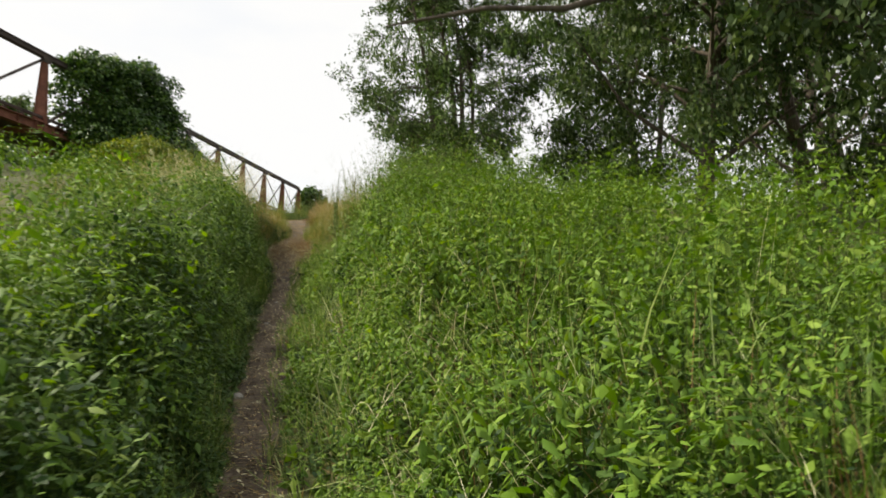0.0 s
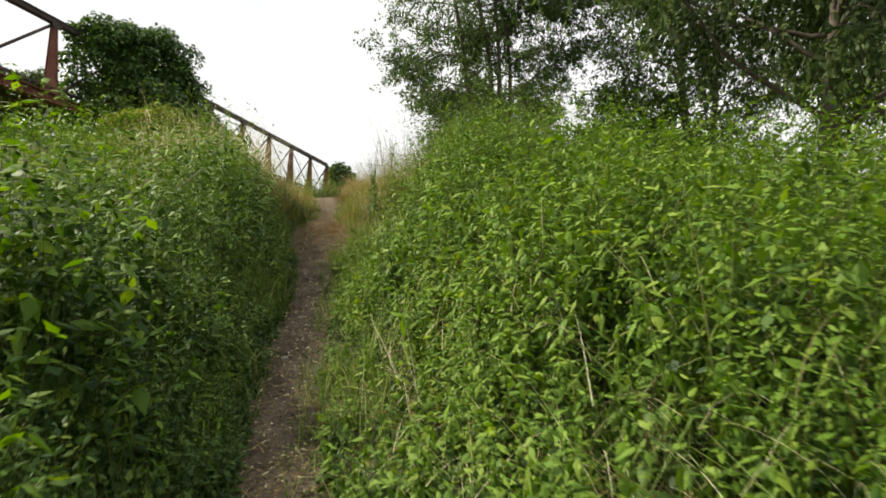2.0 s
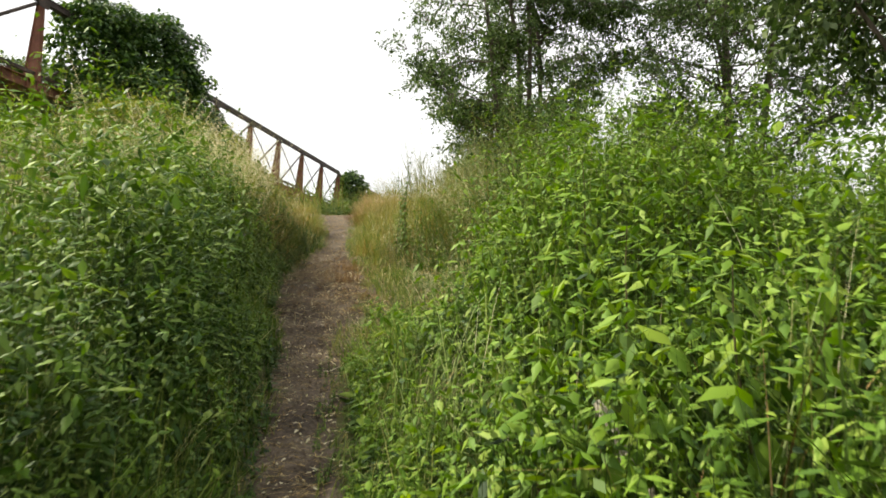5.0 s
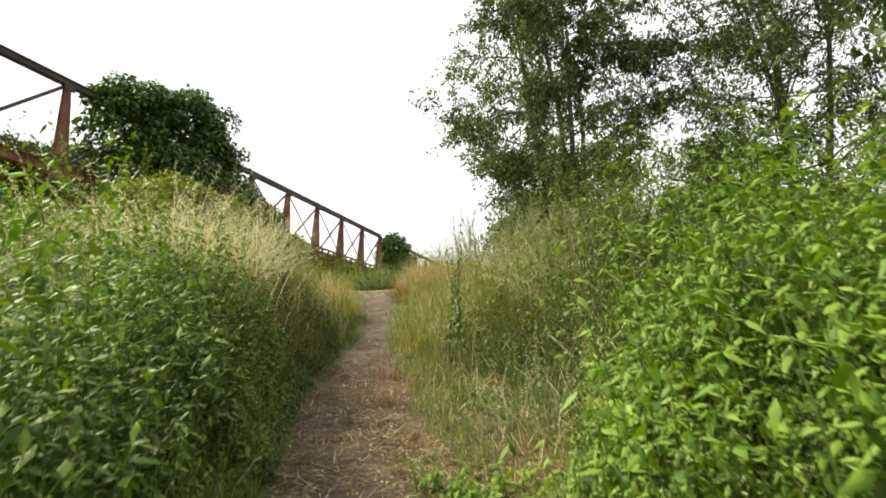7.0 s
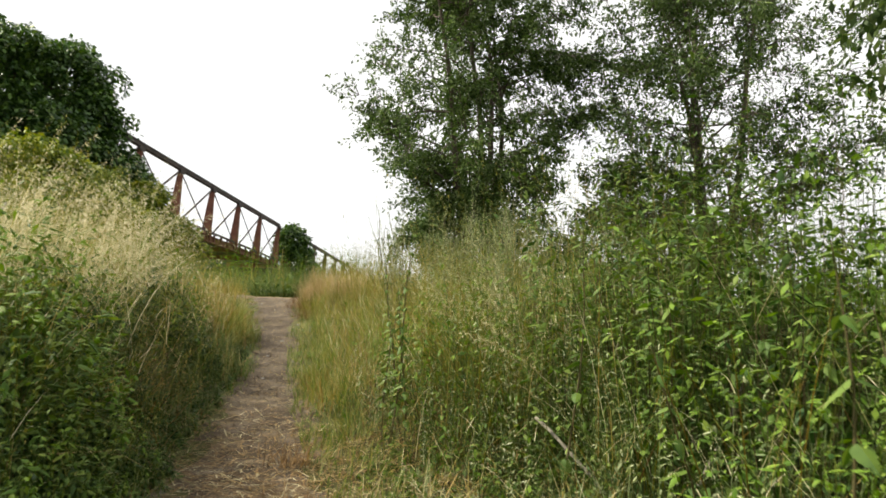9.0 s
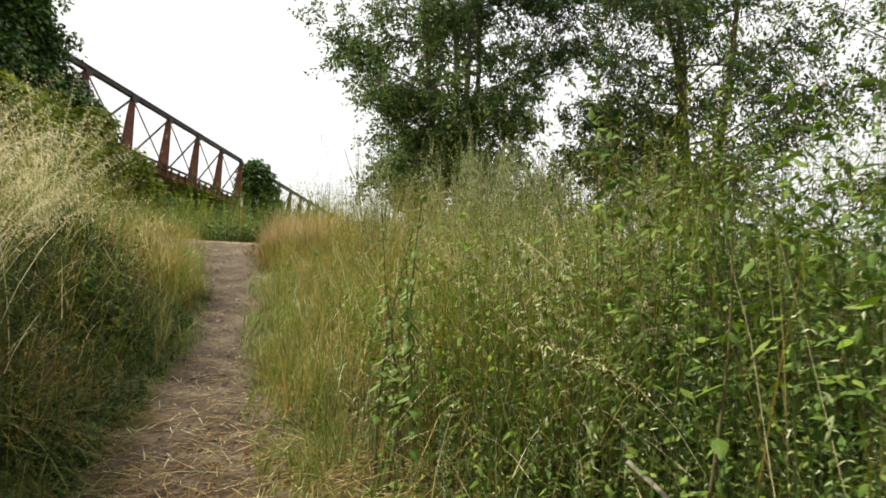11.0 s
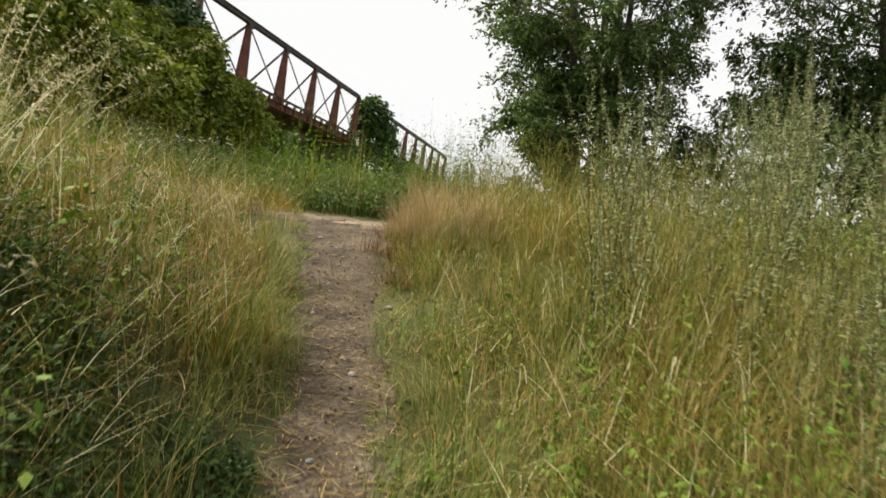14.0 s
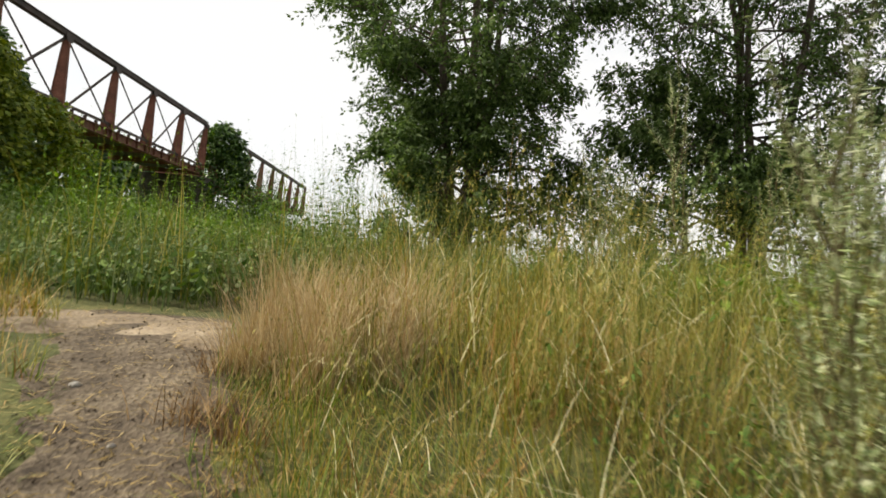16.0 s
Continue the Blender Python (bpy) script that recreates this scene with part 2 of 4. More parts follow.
def path_mesh():
    ys_ = np.arange(-5, 23.9, 0.06)
    us = np.linspace(-1, 1, 23)
    Y, U = np.meshgrid(ys_, us, indexing="ij")
    edge = path_half(Y) * (1.1 + 0.16 * np.sin(Y * 2.3 + 1.5 * U) + 0.12 * np.sin(Y * 5.9 - 2 * U) + 0.07 * np.sin(Y * 13.7 + 5 * U))
    X = path_x(Y) + U * edge
    Z = land(X, Y) + 0.012 - 0.035 * (1 - U ** 2) + 0.016 * wobble(X, Y, 4.0) + 0.009 * wobble(X, Y, 11.0, 2.0) + 0.03 * U ** 4 - 0.05 * U ** 8
    Z = np.maximum(Z, land(X, Y) + 0.004 - 0.06 * U ** 10)
    i = (np.arange(len(ys_) - 1)[:, None] * 23 + np.arange(22)[None]).ravel()
    return mesh_arrays("path", np.stack([X, Y, Z], -1).reshape(-1, 3), np.stack([i, i + 1, i + 24, i + 23], -1), M_EARTH, soft=True)


tagged(new("path", path_mesh()), "narrow trodden brown earth footpath littered with straw", "footpath", kind="structure")


# a second trodden way crosses at the head of the slope
def cross_mesh():
    us, vs = np.linspace(-1, 1, 13), np.linspace(-8.3, -5.9, 40)
    V, U = np.meshgrid(vs, us, indexing="ij")
    mid = 23.45 + 0.06 * (V + 7) + 0.1 * np.sin(V * 1.3)
    half = 0.5 + 0.1 * np.sin(V * 2.1)
    X, Y = V + 0 * U, mid + U * half
    Z = land(X, Y) + 0.012 + 0.012 * wobble(X, Y, 3.0) - 0.04 * U ** 8
    i = (np.arange(39)[:, None] * 13 + np.arange(12)[None]).ravel()
    return mesh_arrays("cross_path", np.stack([X, Y, Z], -1).reshape(-1, 3), np.stack([i, i + 1, i + 14, i + 13], -1), M_SAND, soft=True)


tagged(new("cross_path", cross_mesh()), "bare dry earth track across the head of the slope", "footpath", kind="structure")


# ---- shapes for leaves and blades ----
def rot_z(a):
    c, s, o, i = np.cos(a), np.sin(a), np.zeros_like(a), np.ones_like(a)
    return np.stack([np.stack([c, -s, o], -1), np.stack([s, c, o], -1), np.stack([o, o, i], -1)], -2)


def rot_x(a):
    c, s, o, i = np.cos(a), np.sin(a), np.zeros_like(a), np.ones_like(a)
    return np.stack([np.stack([i, o, o], -1), np.stack([o, c, -s], -1), np.stack([o, s, c], -1)], -2)


def rot_y(a):
    c, s, o, i = np.cos(a), np.sin(a), np.zeros_like(a), np.ones_like(a)
    return np.stack([np.stack([c, o, s], -1), np.stack([o, i, o], -1), np.stack([-s, o, c], -1)], -2)


LEAF_V = np.array([(0, 0, 0), (0, 0.45, 0.04), (0, 1, -0.14), (0.2, 0.34, -0.05), (-0.2, 0.34, -0.05)], float)
LEAF_F = np.array([(0, 3, 1), (0, 1, 4), (1, 3, 2), (1, 2, 4)])
SLIM_V = LEAF_V * np.array([0.72, 1, 1])
TREE_V = np.array([(0, 0, 0), (0.24, 0.45, -0.05), (0, 1, 0), (-0.24, 0.5, 0.05)], float)
TREE_F = np.array([(0, 1, 2), (0, 2, 3)])


def scatter(tv, tf, pos, rot, size):
    size = np.asarray(size, float)
    size = size[:, None, None] if size.ndim == 1 else size[:, None, :]
    v = np.einsum("nij,nkj->nki", rot, tv[None] * size) + pos[:, None, :]
    f = tf[None] + (np.arange(len(pos)) * len(tv))[:, None, None]
    return v.reshape(-1, 3), f.reshape(-1, tf.shape[1])


def join(pieces):
    vs, fs, n = [], [], 0
    for v, f in pieces:
        vs.append(v)
        fs.append(f + n)
        n += len(v)
    return np.concatenate(vs), np.concatenate(fs)


def blades(root, lean, length, width, azim, curl, seg=3, cross=False):
    """Grass blades: strips that arch over. lean: starting tilt from upright; curl: added tilt to the tip."""
    n = len(root)
    p, out = root.copy(), []
    side = np.stack([np.cos(azim), np.sin(azim), 0 * azim], -1) if cross else np.stack([-np.sin(azim), np.cos(azim), 0 * azim], -1)
    for k in range(seg + 1):
        s = k / seg
        w = (width * (1 - s) ** 0.7 * 0.5)[:, None]
        if k < seg:
            out += [p - side * w, p + side * w]
        else:
            out.append(p.copy())
        a = lean + curl * (k + 0.5) / seg
        step = (length / seg)[:, None]
        p = p + step * np.stack([np.sin(a) * np.cos(azim), np.sin(a) * np.sin(azim), np.cos(a)], -1)
    v = np.stack(out, 1)
    per = v.shape[1]
    f = []
    for k in range(seg - 1):
        f += [(2 * k, 2 * k + 1, 2 * k + 3), (2 * k, 2 * k + 3, 2 * k + 2)]
    f.append((2 * seg - 2, 2 * seg - 1, 2 * seg))
    f = np.array(f)[None] + (np.arange(n) * per)[:, None, None]
    return v.reshape(-1, 3), f.reshape(-1, 3)


def leafy(root, height, nodes, leaf, droop=0.5, lean=0.12, template=LEAF_V, start=0.12, grow=0.0, faces=LEAF_F):
    """Upright leafy weeds, opposite leaves turning round the stem, smaller to the tip. root: their feet."""
    n = len(root)
    la, ld = rng.uniform(0, 6.28, n), np.clip(rng.normal(0, lean, n), -0.32, 0.32)
    tip = np.stack([np.cos(la) * np.sin(ld), np.sin(la) * np.sin(ld), np.cos(ld)], -1) * height[:, None]
    s = np.linspace(start, 1.0, nodes)[None] + rng.uniform(-0.03, 0.03, (n, nodes))
    turn = rng.uniform(0, 6.28, n)[:, None] + np.arange(nodes)[None] * 1.57
    stems = join([blades(root, ld, height, np.full(n, 0.006), la, 0 * ld, 2, turned) for turned in (False, True)])
    outs = []
    for half in (0.0, math.pi):
        a = (turn + half + rng.normal(0, 0.3, (n, nodes))).ravel()
        pos = (root[:, None, :] + tip[:, None, :] * s[:, :, None]).reshape(-1, 3)
        size = (leaf[:, None] * (1.15 - 0.78 * np.clip(s, 0, 1) ** 2 + grow * s) * rng.uniform(0.5, 1.3, (n, nodes))).ravel()
        pitch = rng.normal(-droop, 0.5, len(a)) + 0.5 * np.clip(s, 0, 1).ravel() ** 3
        r = rot_z(a) @ rot_x(pitch) @ rot_y(rng.normal(0, 0.35, len(a)))
        outs.append(scatter(template, faces, pos, r, size))
    return stems, join(outs)


def stuff(name, geo, material, label, category):
    return tagged(new(name, mesh_arrays(name, geo[0], geo[1], material)), label, category, kind="stuff")


def spots(n, d0, d1, y0, y1, side, power=1.0):
    """Feet of plants between two distances from the path's edge; side -1 is towards the bridge."""
    y = rng.uniform(y0, y1, n)
    d = d0 + (d1 - d0) * rng.uniform(0, 1, n) ** power
    x = path_x(y) + side * (path_half(y) + d)
    return np.stack([x, y, land(x, y) - 0.01], -1), d


def clump(x, y, cell, salt):
    """A number from 0 to 1 that is the same over one tuft of growth."""
    i, j = np.floor(x / cell + 0.35 * np.sin(y * 3 + salt)), np.floor(y / cell + 0.35 * np.sin(x * 3 - salt))
    v = np.sin(i * 127.1 + j * 311.7 + salt * 74.7) * 43758.5453
    return v - np.floor(v)


def envelope(d, y, side):
    """How tall the growth stands, by distance from the path's edge."""
    if side < 0:
        top = np.interp(y, [-3, 4, 9, 12, 15, 17, 19, 20.5, 22, 24], [1.55, 1.7, 1.85, 1.9, 1.6, 1.4, 1.2, 1.05, 0.8, 0.5])
        return np.minimum(0.2 + np.interp(y, [0, 9, 14, 17, 21], [2.0, 2.1, 1.7, 1.5, 1.6]) * d, top)
    d = np.clip(d - 0.8 * smooth(y, 10.4, 12.2) * (1 - smooth(y, 14.8, 16.0)), 0, None)
    top = np.interp(y, [-3, 3, 7, 10, 12, 13.5, 15, 17, 18.5, 21, 25], [0.75, 1.2, 1.5, 1.7, 1.9, 2.15, 2.15, 1.8, 1.35, 1.05, 0.98])
    return np.minimum(0.16 + np.interp(y, [0, 6, 10, 13, 15, 16.5, 18, 20], [0.55, 0.8, 1.3, 2.6, 2.4, 1.2, 1.0, 1.1]) * d, top)


def tube(points, radii, sides=7):
    pts, vs = [Vector(p) for p in points], []
    for i, p in enumerate(pts):
        d = (pts[min(i + 1, len(pts) - 1)] - pts[max(i - 1, 0)]).normalized()
        s = d.cross(Vector((0.3, 1, 0.1))).normalized()
        u = s.cross(d)
        for k in range(sides):
            a = 6.2832 * k / sides
            vs.append(p + (s * math.cos(a) + u * math.sin(a)) * radii[i])
    fs = []
    for i in range(len(pts) - 1):
        for k in range(sides):
            fs.append((i * sides + k, i * sides + (k + 1) % sides, (i + 1) * sides + (k + 1) % sides, (i + 1) * sides + k))
    return np.array([tuple(v) for v in vs]), np.array(fs)


def limb_path(start, heading, length, wander, steps, sag=0.0):
    p, d, out = Vector(start), Vector(heading).normalized(), [Vector(start)]
    for _ in range(steps):
        d = (d + Vector(rng.normal(0, wander, 3)) + Vector((0, 0, -sag))).normalized()
        p = p + d * (length / steps)
        out.append(p.copy())
    return out


# ---- growth on both banks ----
def leaf_bank(name, n, side, y0, y1, d1, leaf, material, label, power=1.0, nodes=7, share=1.0, d0=0.02, droop=0.5, template=LEAF_V, faces=LEAF_F, start=0.25, stems=None, lean=0.2):
    root, d = spots(n, d0, d1, y0, y1, side, power)
    x, y = root[:, 0], root[:, 1]
    tuft = clump(x, y, 0.55, 3.0)
    keep = rng.uniform(0, 1, n) < 0.1 + 1.1 * clump(x, y, 0.5, 9.0)
    h = envelope(d, y, side) * share * (0.56 + 0.58 * tuft) * rng.uniform(0.7, 1.05, n)
    root, h, tuft = root[keep], h[keep], tuft[keep]
    stem, leaves = leafy(root, h, nodes, rng.uniform(*leaf, len(h)) * np.clip(h, 0.4, 1.1) ** 0.5 * (0.8 + 0.4 * tuft), droop=droop, lean=lean, template=template, faces=faces, start=start)
    ob = stuff(name, join([stem, leaves]), stems or M_STALK, label, "weeds")
    ob.data.materials.append(material)
    ob.data.polygons.foreach_set("material_index", np.concatenate([np.zeros(len(stem[1]), np.int32), np.ones(len(leaves[1]), np.int32)]))
    return ob


def grass_bank(name, n, side, y0, y1, d1, material, label, share=1.0, width=0.006, power=1.0, lean=0.3, curl=1.0, d0=0.0, fallen=0.3, tilt=0.0):
    """Tufts of grass, each leaning its own way; some lie flattened."""
    root, d = spots(n, d0, d1, y0, y1, side, power)
    x, y = root[:, 0], root[:, 1]
    keep = rng.uniform(0, 1, n) < -0.05 + 1.25 * clump(x, y, 0.5, 5.0 + side)
    root, d, x, y = root[keep], d[keep], x[keep], y[keep]
    n = len(root)
    tuft, way, flat = clump(x, y, 0.42, 1.0), clump(x, y, 0.6, 2.0), clump(x, y, 0.75, 4.0)
    h = envelope(d, y, side) * share * (0.5 + 0.62 * tuft) * rng.uniform(0.45, 1.15, n)
    h = np.minimum(h, 0.3 + 0.75 * np.clip(d, 0, None))
    lying = (flat < fallen) * rng.uniform(0.3, 1.1, n)
    geo = blades(root, np.abs(rng.normal(0, lean, n)) + (np.full(n, tilt) if tilt else lying), h * 1.12 + 0.06, rng.uniform(0.6, 1.5, n) * width,
                 way * 6.28 + rng.normal(0, 1.1, n), rng.uniform(0.1, curl, n) + 0.3 * (flat < fallen))
    return stuff(name, geo, material, label, "grass")


WIDE_LEAF = LEAF_V * np.array([1.35, 1, 1])
# Part of the left nettles takes a darker leaf, as painted shade.
leaf_bank("shaded_bank_leaves", 3200, -1, -2.5, 14.9, 1.4, (0.07, 0.13), M_WEED, "bramble-like leaves among the nettles, darkened for shade", start=0.5, nodes=6, droop=0.5)
leaf_bank("nettle_bank", 2800, -1, -2.5, 14.9, 1.5, (0.065, 0.13), M_NETTLE, "dense tall green nettles beside the earth path", start=0.66, nodes=6, droop=0.6)
leaf_bank("nettle_backs", 4200, -1, -2.5, 14.5, 3.4, (0.055, 0.105), M_NETTLE, "tall green nettles deeper in the bank", d0=1.3, start=0.5, nodes=6, template=TREE_V, faces=TREE_F)
# Shade on the path-facing side of the bank is put into this leaf colour.
leaf_bank("shade_toned_weeds", 7500, -1, -2.5, 6.8, 0.9, (0.05, 0.11), M_NETTLE_SHADED, "low weeds over the path edge, darkened as in shade", share=0.95, nodes=6, template=TREE_V, faces=TREE_F, d0=-0.06)
leaf_bank("shade_toned_weeds", 3000, -1, 6.8, 14.9, 0.7, (0.05, 0.1), M_NETTLE_SHADED, "low weeds over the path edge, darkened as in shade", share=0.8, nodes=5, template=TREE_V, faces=TREE_F, d0=-0.06)
# Darker weed leaf instead of nettle green, for the bank's shaded face.
leaf_bank("nettle_bank", 1600, -1, 6.5, 14.0, 0.8, (0.06, 0.115), M_WEED, "green nettles spilling towards the path", share=0.95, start=0.5, nodes=6, d0=0.1)
leaf_bank("nettle_bank", 6600, 1, -2.0, 12.5, 2.2, (0.065, 0.145), M_NETTLE, "dense bright green nettles and weeds on the slope", start=0.3, share=0.92, nodes=8, droop=0.65)
leaf_bank("nettle_backs", 9000, 1, -2.0, 15.5, 4.2, (0.045, 0.1), M_NETTLE, "tall green nettles deeper in the slope", d0=1.7, start=0.45, nodes=7, template=TREE_V, faces=TREE_F)
leaf_bank("dock_leaves", 900, 1, -1.5, 10.0, 3.2, (0.10, 0.19), M_BRAMBLE, "broad light green dock leaves among the nettles", nodes=4, share=0.9, template=WIDE_LEAF)
# The dark tone stands in for shade beneath the nettles.
leaf_bank("shade_toned_weeds", 5200, 1, -2.0, 12.0, 2.4, (0.06, 0.12), M_NETTLE_SHADED, "low weeds beneath the nettles, darkened as in shade", share=0.7, nodes=5, template=TREE_V, faces=TREE_F)
leaf_bank("path_seedlings", 900, 1, 5.5, 12.5, 0.5, (0.03, 0.06), M_WEED, "small green seedlings creeping onto the path", share=0.5, nodes=4, d0=-0.16)
leaf_bank("bramble_patch", 620, -1, 2.4, 5.6, 1.5, (0.09, 0.15), M_BRAMBLE, "bright yellow-green bramble leaves over nettles", nodes=6, d0=0.35, template=WIDE_LEAF)
leaf_bank("tall_weeds", 1500, 1, 10.2, 13.0, 3.0, (0.05, 0.105), M_NETTLE, "tall leafy green weeds with woody stems", nodes=13, d0=1.0, stems=M_STEM, droop=0.6, lean=0.3)
leaf_bank("tall_weeds", 900, 1, 12.6, 16.4, 3.2, (0.045, 0.09), M_WEED, "tall dark leafy weeds with woody stems", nodes=13, d0=1.7, stems=M_STEM, droop=0.5, lean=0.3)
leaf_bank("woody_weeds", 130, 1, 13.0, 17.5, 1.5, (0.03, 0.06), M_WEED, "thin dark-stemmed weeds with sparse green leaves", nodes=9, share=0.62, d0=0.3, stems=M_BARK, droop=0.3, lean=0.35)
leaf_bank("tall_weeds", 420, 1, 13.4, 16.0, 2.6, (0.06, 0.1), M_WEED, "very tall dark green weeds with woody stems", nodes=12, share=1.3, d0=1.6, stems=M_STEM, droop=0.35)
leaf_bank("low_weeds", 600, 1, 14.5, 21.0, 3.0, (0.045, 0.085), M_NETTLE, "small green weeds among the dry grass", share=0.65, template=TREE_V, faces=TREE_F)
leaf_bank("low_weeds", 2600, 1, 10.5, 15.5, 2.0, (0.04, 0.085), M_WEED, "mixed low green weeds over fallen straw", share=0.55, d0=0.25, nodes=6, template=TREE_V, faces=TREE_F)
leaf_bank("leafy_weeds", 1050, 1, 15.2, 19.2, 3.2, (0.045, 0.09), M_NETTLE, "leafy green weeds standing in the dry grass", share=0.8, d0=0.7, nodes=9, stems=M_STEM)
leaf_bank("leafy_weeds", 420, 1, 18.5, 22.5, 3.4, (0.04, 0.08), M_WEED, "dark leafy weeds standing in the dry grass", share=0.85, d0=1.3, nodes=8, stems=M_STEM)
leaf_bank("pale_weeds", 1000, 1, 10.6, 16.5, 2.2, (0.025, 0.05), M_SILVER, "grey-green feathery weeds beside the path", share=0.8, d0=0.5, nodes=14, template=SLIM_V)
# Shade at the foot of the left bank is painted into these leaves.
leaf_bank("low_weeds", 5200, -1, 13.5, 18.8, 1.3, (0.04, 0.085), M_NETTLE_SHADED, "small weeds under the dry grass, darkened as in shade", share=0.55, nodes=6, template=TREE_V, faces=TREE_F)
leaf_bank("low_weeds", 700, -1, 14.5, 21.0, 2.6, (0.045, 0.09), M_NETTLE, "leafy green weeds among the dry grass", share=0.85, nodes=7, d0=0.5)
leaf_bank("bank_scrub", 3800, -1, -4.0, 40.0, 15.0, (0.12, 0.2), M_NETTLE, "green scrub covering the bank below the bridge", nodes=6, share=0.85, d0=2.6, start=0.5, template=TREE_V * 1.1, faces=TREE_F)
leaf_bank("bank_scrub", 4100, 1, -4.0, 32.0, 16.0, (0.12, 0.2), M_NETTLE, "green scrub spreading away from the path", nodes=6, share=1.0, d0=3.2, start=0.5, template=TREE_V * 1.1, faces=TREE_F)
leaf_bank("nettle_backs", 2600, 1, 0.0, 11.0, 7.5, (0.07, 0.13), M_NETTLE, "green nettles farther out on the slope", d0=3.6, nodes=6, start=0.3, template=TREE_V, faces=TREE_F)


def field(name, n, x0, x1, y0, y1, height, leaf, material, label, nodes=6):
    """Open weeds over a stretch of ground away from the path."""
    x, y = rng.uniform(x0, x1, n), rng.uniform(y0, y1, n)
    h = height * (0.3 + 0.6 * clump(x, y, 1.3, 6.0) + 0.35 * clump(x, y, 0.5, 2.0)) * rng.uniform(0.6, 1.1, n)
    stem, leaves = leafy(np.stack([x, y, land(x, y)], -1), h, nodes, rng.uniform(*leaf, n), lean=0.25, start=0.3, template=TREE_V, faces=TREE_F)
    return stuff(name, join([stem, leaves]), material, label, "weeds")


field("crest_weeds", 3000, -14.0, -5.0, 24.2, 31.0, 0.68, (0.06, 0.12), M_WEED, "dark green weeds on the far side of the cross track")
field("crest_weeds", 2600, -14.0, -4.0, 24.3, 30.0, 0.75, (0.05, 0.1), M_CREST, "leafy green weeds on the far side of the cross track")
field("crest_weeds", 1300, -8.0, -1.0, 24.8, 29.0, 1.25, (0.045, 0.08), M_CREST, "taller green weeds at the head of the slope")
field("crest_weeds", 800, -9.2, -5.4, 26.0, 30.0, 1.6, (0.045, 0.08), M_NETTLE, "green weeds rising in front of the far bridge span")
field("bank_growth", 2600, -24.0, -6.0, 30.0, 52.0, 1.2, (0.12, 0.22), M_NETTLE, "green scrub rising to the bridge foot")
field("bank_growth", 1500, -26.0, -4.0, 50.0, 90.0, 2.2, (0.2, 0.34), M_NETTLE_SHADED, "distant green scrub along the bridge")
field("bank_growth", 420, -20.2, -18.5, 65.8, 92.0, 6.4, (0.25, 0.42), M_NETTLE_SHADED, "tall distant scrub in front of the far span", nodes=12)
field("far_scrub", 2000, -4.0, 26.0, 28.0, 46.0, 1.0, (0.14, 0.24), M_NETTLE, "low scrub beneath the willows")


def open_grass(name, n, x0, x1, y0, y1, height, material, label):
    x, y = rng.uniform(x0, x1, n), rng.uniform(y0, y1, n)
    h = height * (0.5 + 0.6 * clump(x, y, 0.7, 8.0)) * rng.uniform(0.5, 1.1, n)
    geo = blades(np.stack([x, y, land(x, y)], -1), np.abs(rng.normal(0, 0.25, n)), h, rng.uniform(0.006, 0.012, n), rng.uniform(0, 6.28, n), rng.uniform(0.1, 0.9, n))
    return stuff(name, geo, material, label, "grass")


open_grass("crest_grass", 6500, -14.0, -2.0, 24.0, 30.0, 0.62, M_CREST, "soft green grass beyond the cross track")
open_grass("crest_grass", 3000, -9.0, 0.0, 24.2, 29.0, 1.2, M_OLIVE, "yellow-green grass at the head of the slope")

grass_bank("green_grass", 9000, 1, -2.0, 14.0, 4.2, M_GRASS, "long green grass arching among the nettles", share=0.85, width=0.008, lean=0.45, curl=1.8, fallen=0.55)
grass_bank("broad_grass", 7000, 1, -2.0, 11.0, 3.6, M_BLADE, "broad pale green grass blades arching over the slope", share=1.05, width=0.011, lean=0.6, curl=2.2, fallen=0.6)
grass_bank("broad_grass", 4500, 1, -2.0, 7.5, 3.0, M_BLADE, "broad grass blades bent low over the slope", share=1.25, width=0.014, lean=1.0, curl=1.6, fallen=0.7)
grass_bank("broad_grass", 2500, -1, -2.0, 13.0, 2.4, M_BLADE, "broad pale green grass blades among the nettles", share=0.95, width=0.012, lean=0.45, curl=1.5)
grass_bank("green_grass", 5000, -1, -2.0, 13.0, 3.0, M_GRASS, "long green grass among the nettles", share=0.85, width=0.008)
grass_bank("verge_grass", 15000, -1, -2.0, 22.5, 0.4, M_GRASS, "short green grass along the path edge", share=0.9, width=0.006, d0=-0.12, lean=0.6)
grass_bank("verge_grass", 15000, 1, -2.0, 23.5, 0.45, M_GRASS, "short green grass along the path edge", share=0.9, width=0.006, d0=-0.12, lean=0.6)
grass_bank("dry_grass", 6000, -1, 14.2, 17.4, 4.5, M_DRY, "tall dry straw-coloured grass leaning over", share=0.75, width=0.005, power=1.2, lean=0.8, curl=2.0, fallen=0.6, d0=0.5)
grass_bank("dry_grass", 7500, -1, 17.2, 23.8, 4.0, M_DRY, "dry straw-coloured grass leaning over the path", share=0.9, width=0.005, power=1.2, lean=0.65, curl=1.8, fallen=0.55, d0=0.1)
grass_bank("green_grass", 4500, -1, 13.8, 20.0, 2.6, M_GRASS, "long green grass under the dry stalks", share=0.75, width=0.006, lean=0.7, curl=1.8, fallen=0.6, d0=0.1)
grass_bank("olive_grass", 13000, -1, 13.4, 17.4, 5.0, M_OLIVE, "yellowing olive grass beneath taller stalks", share=0.9, width=0.005, lean=0.75, curl=1.9, d0=0.35, fallen=0.6)
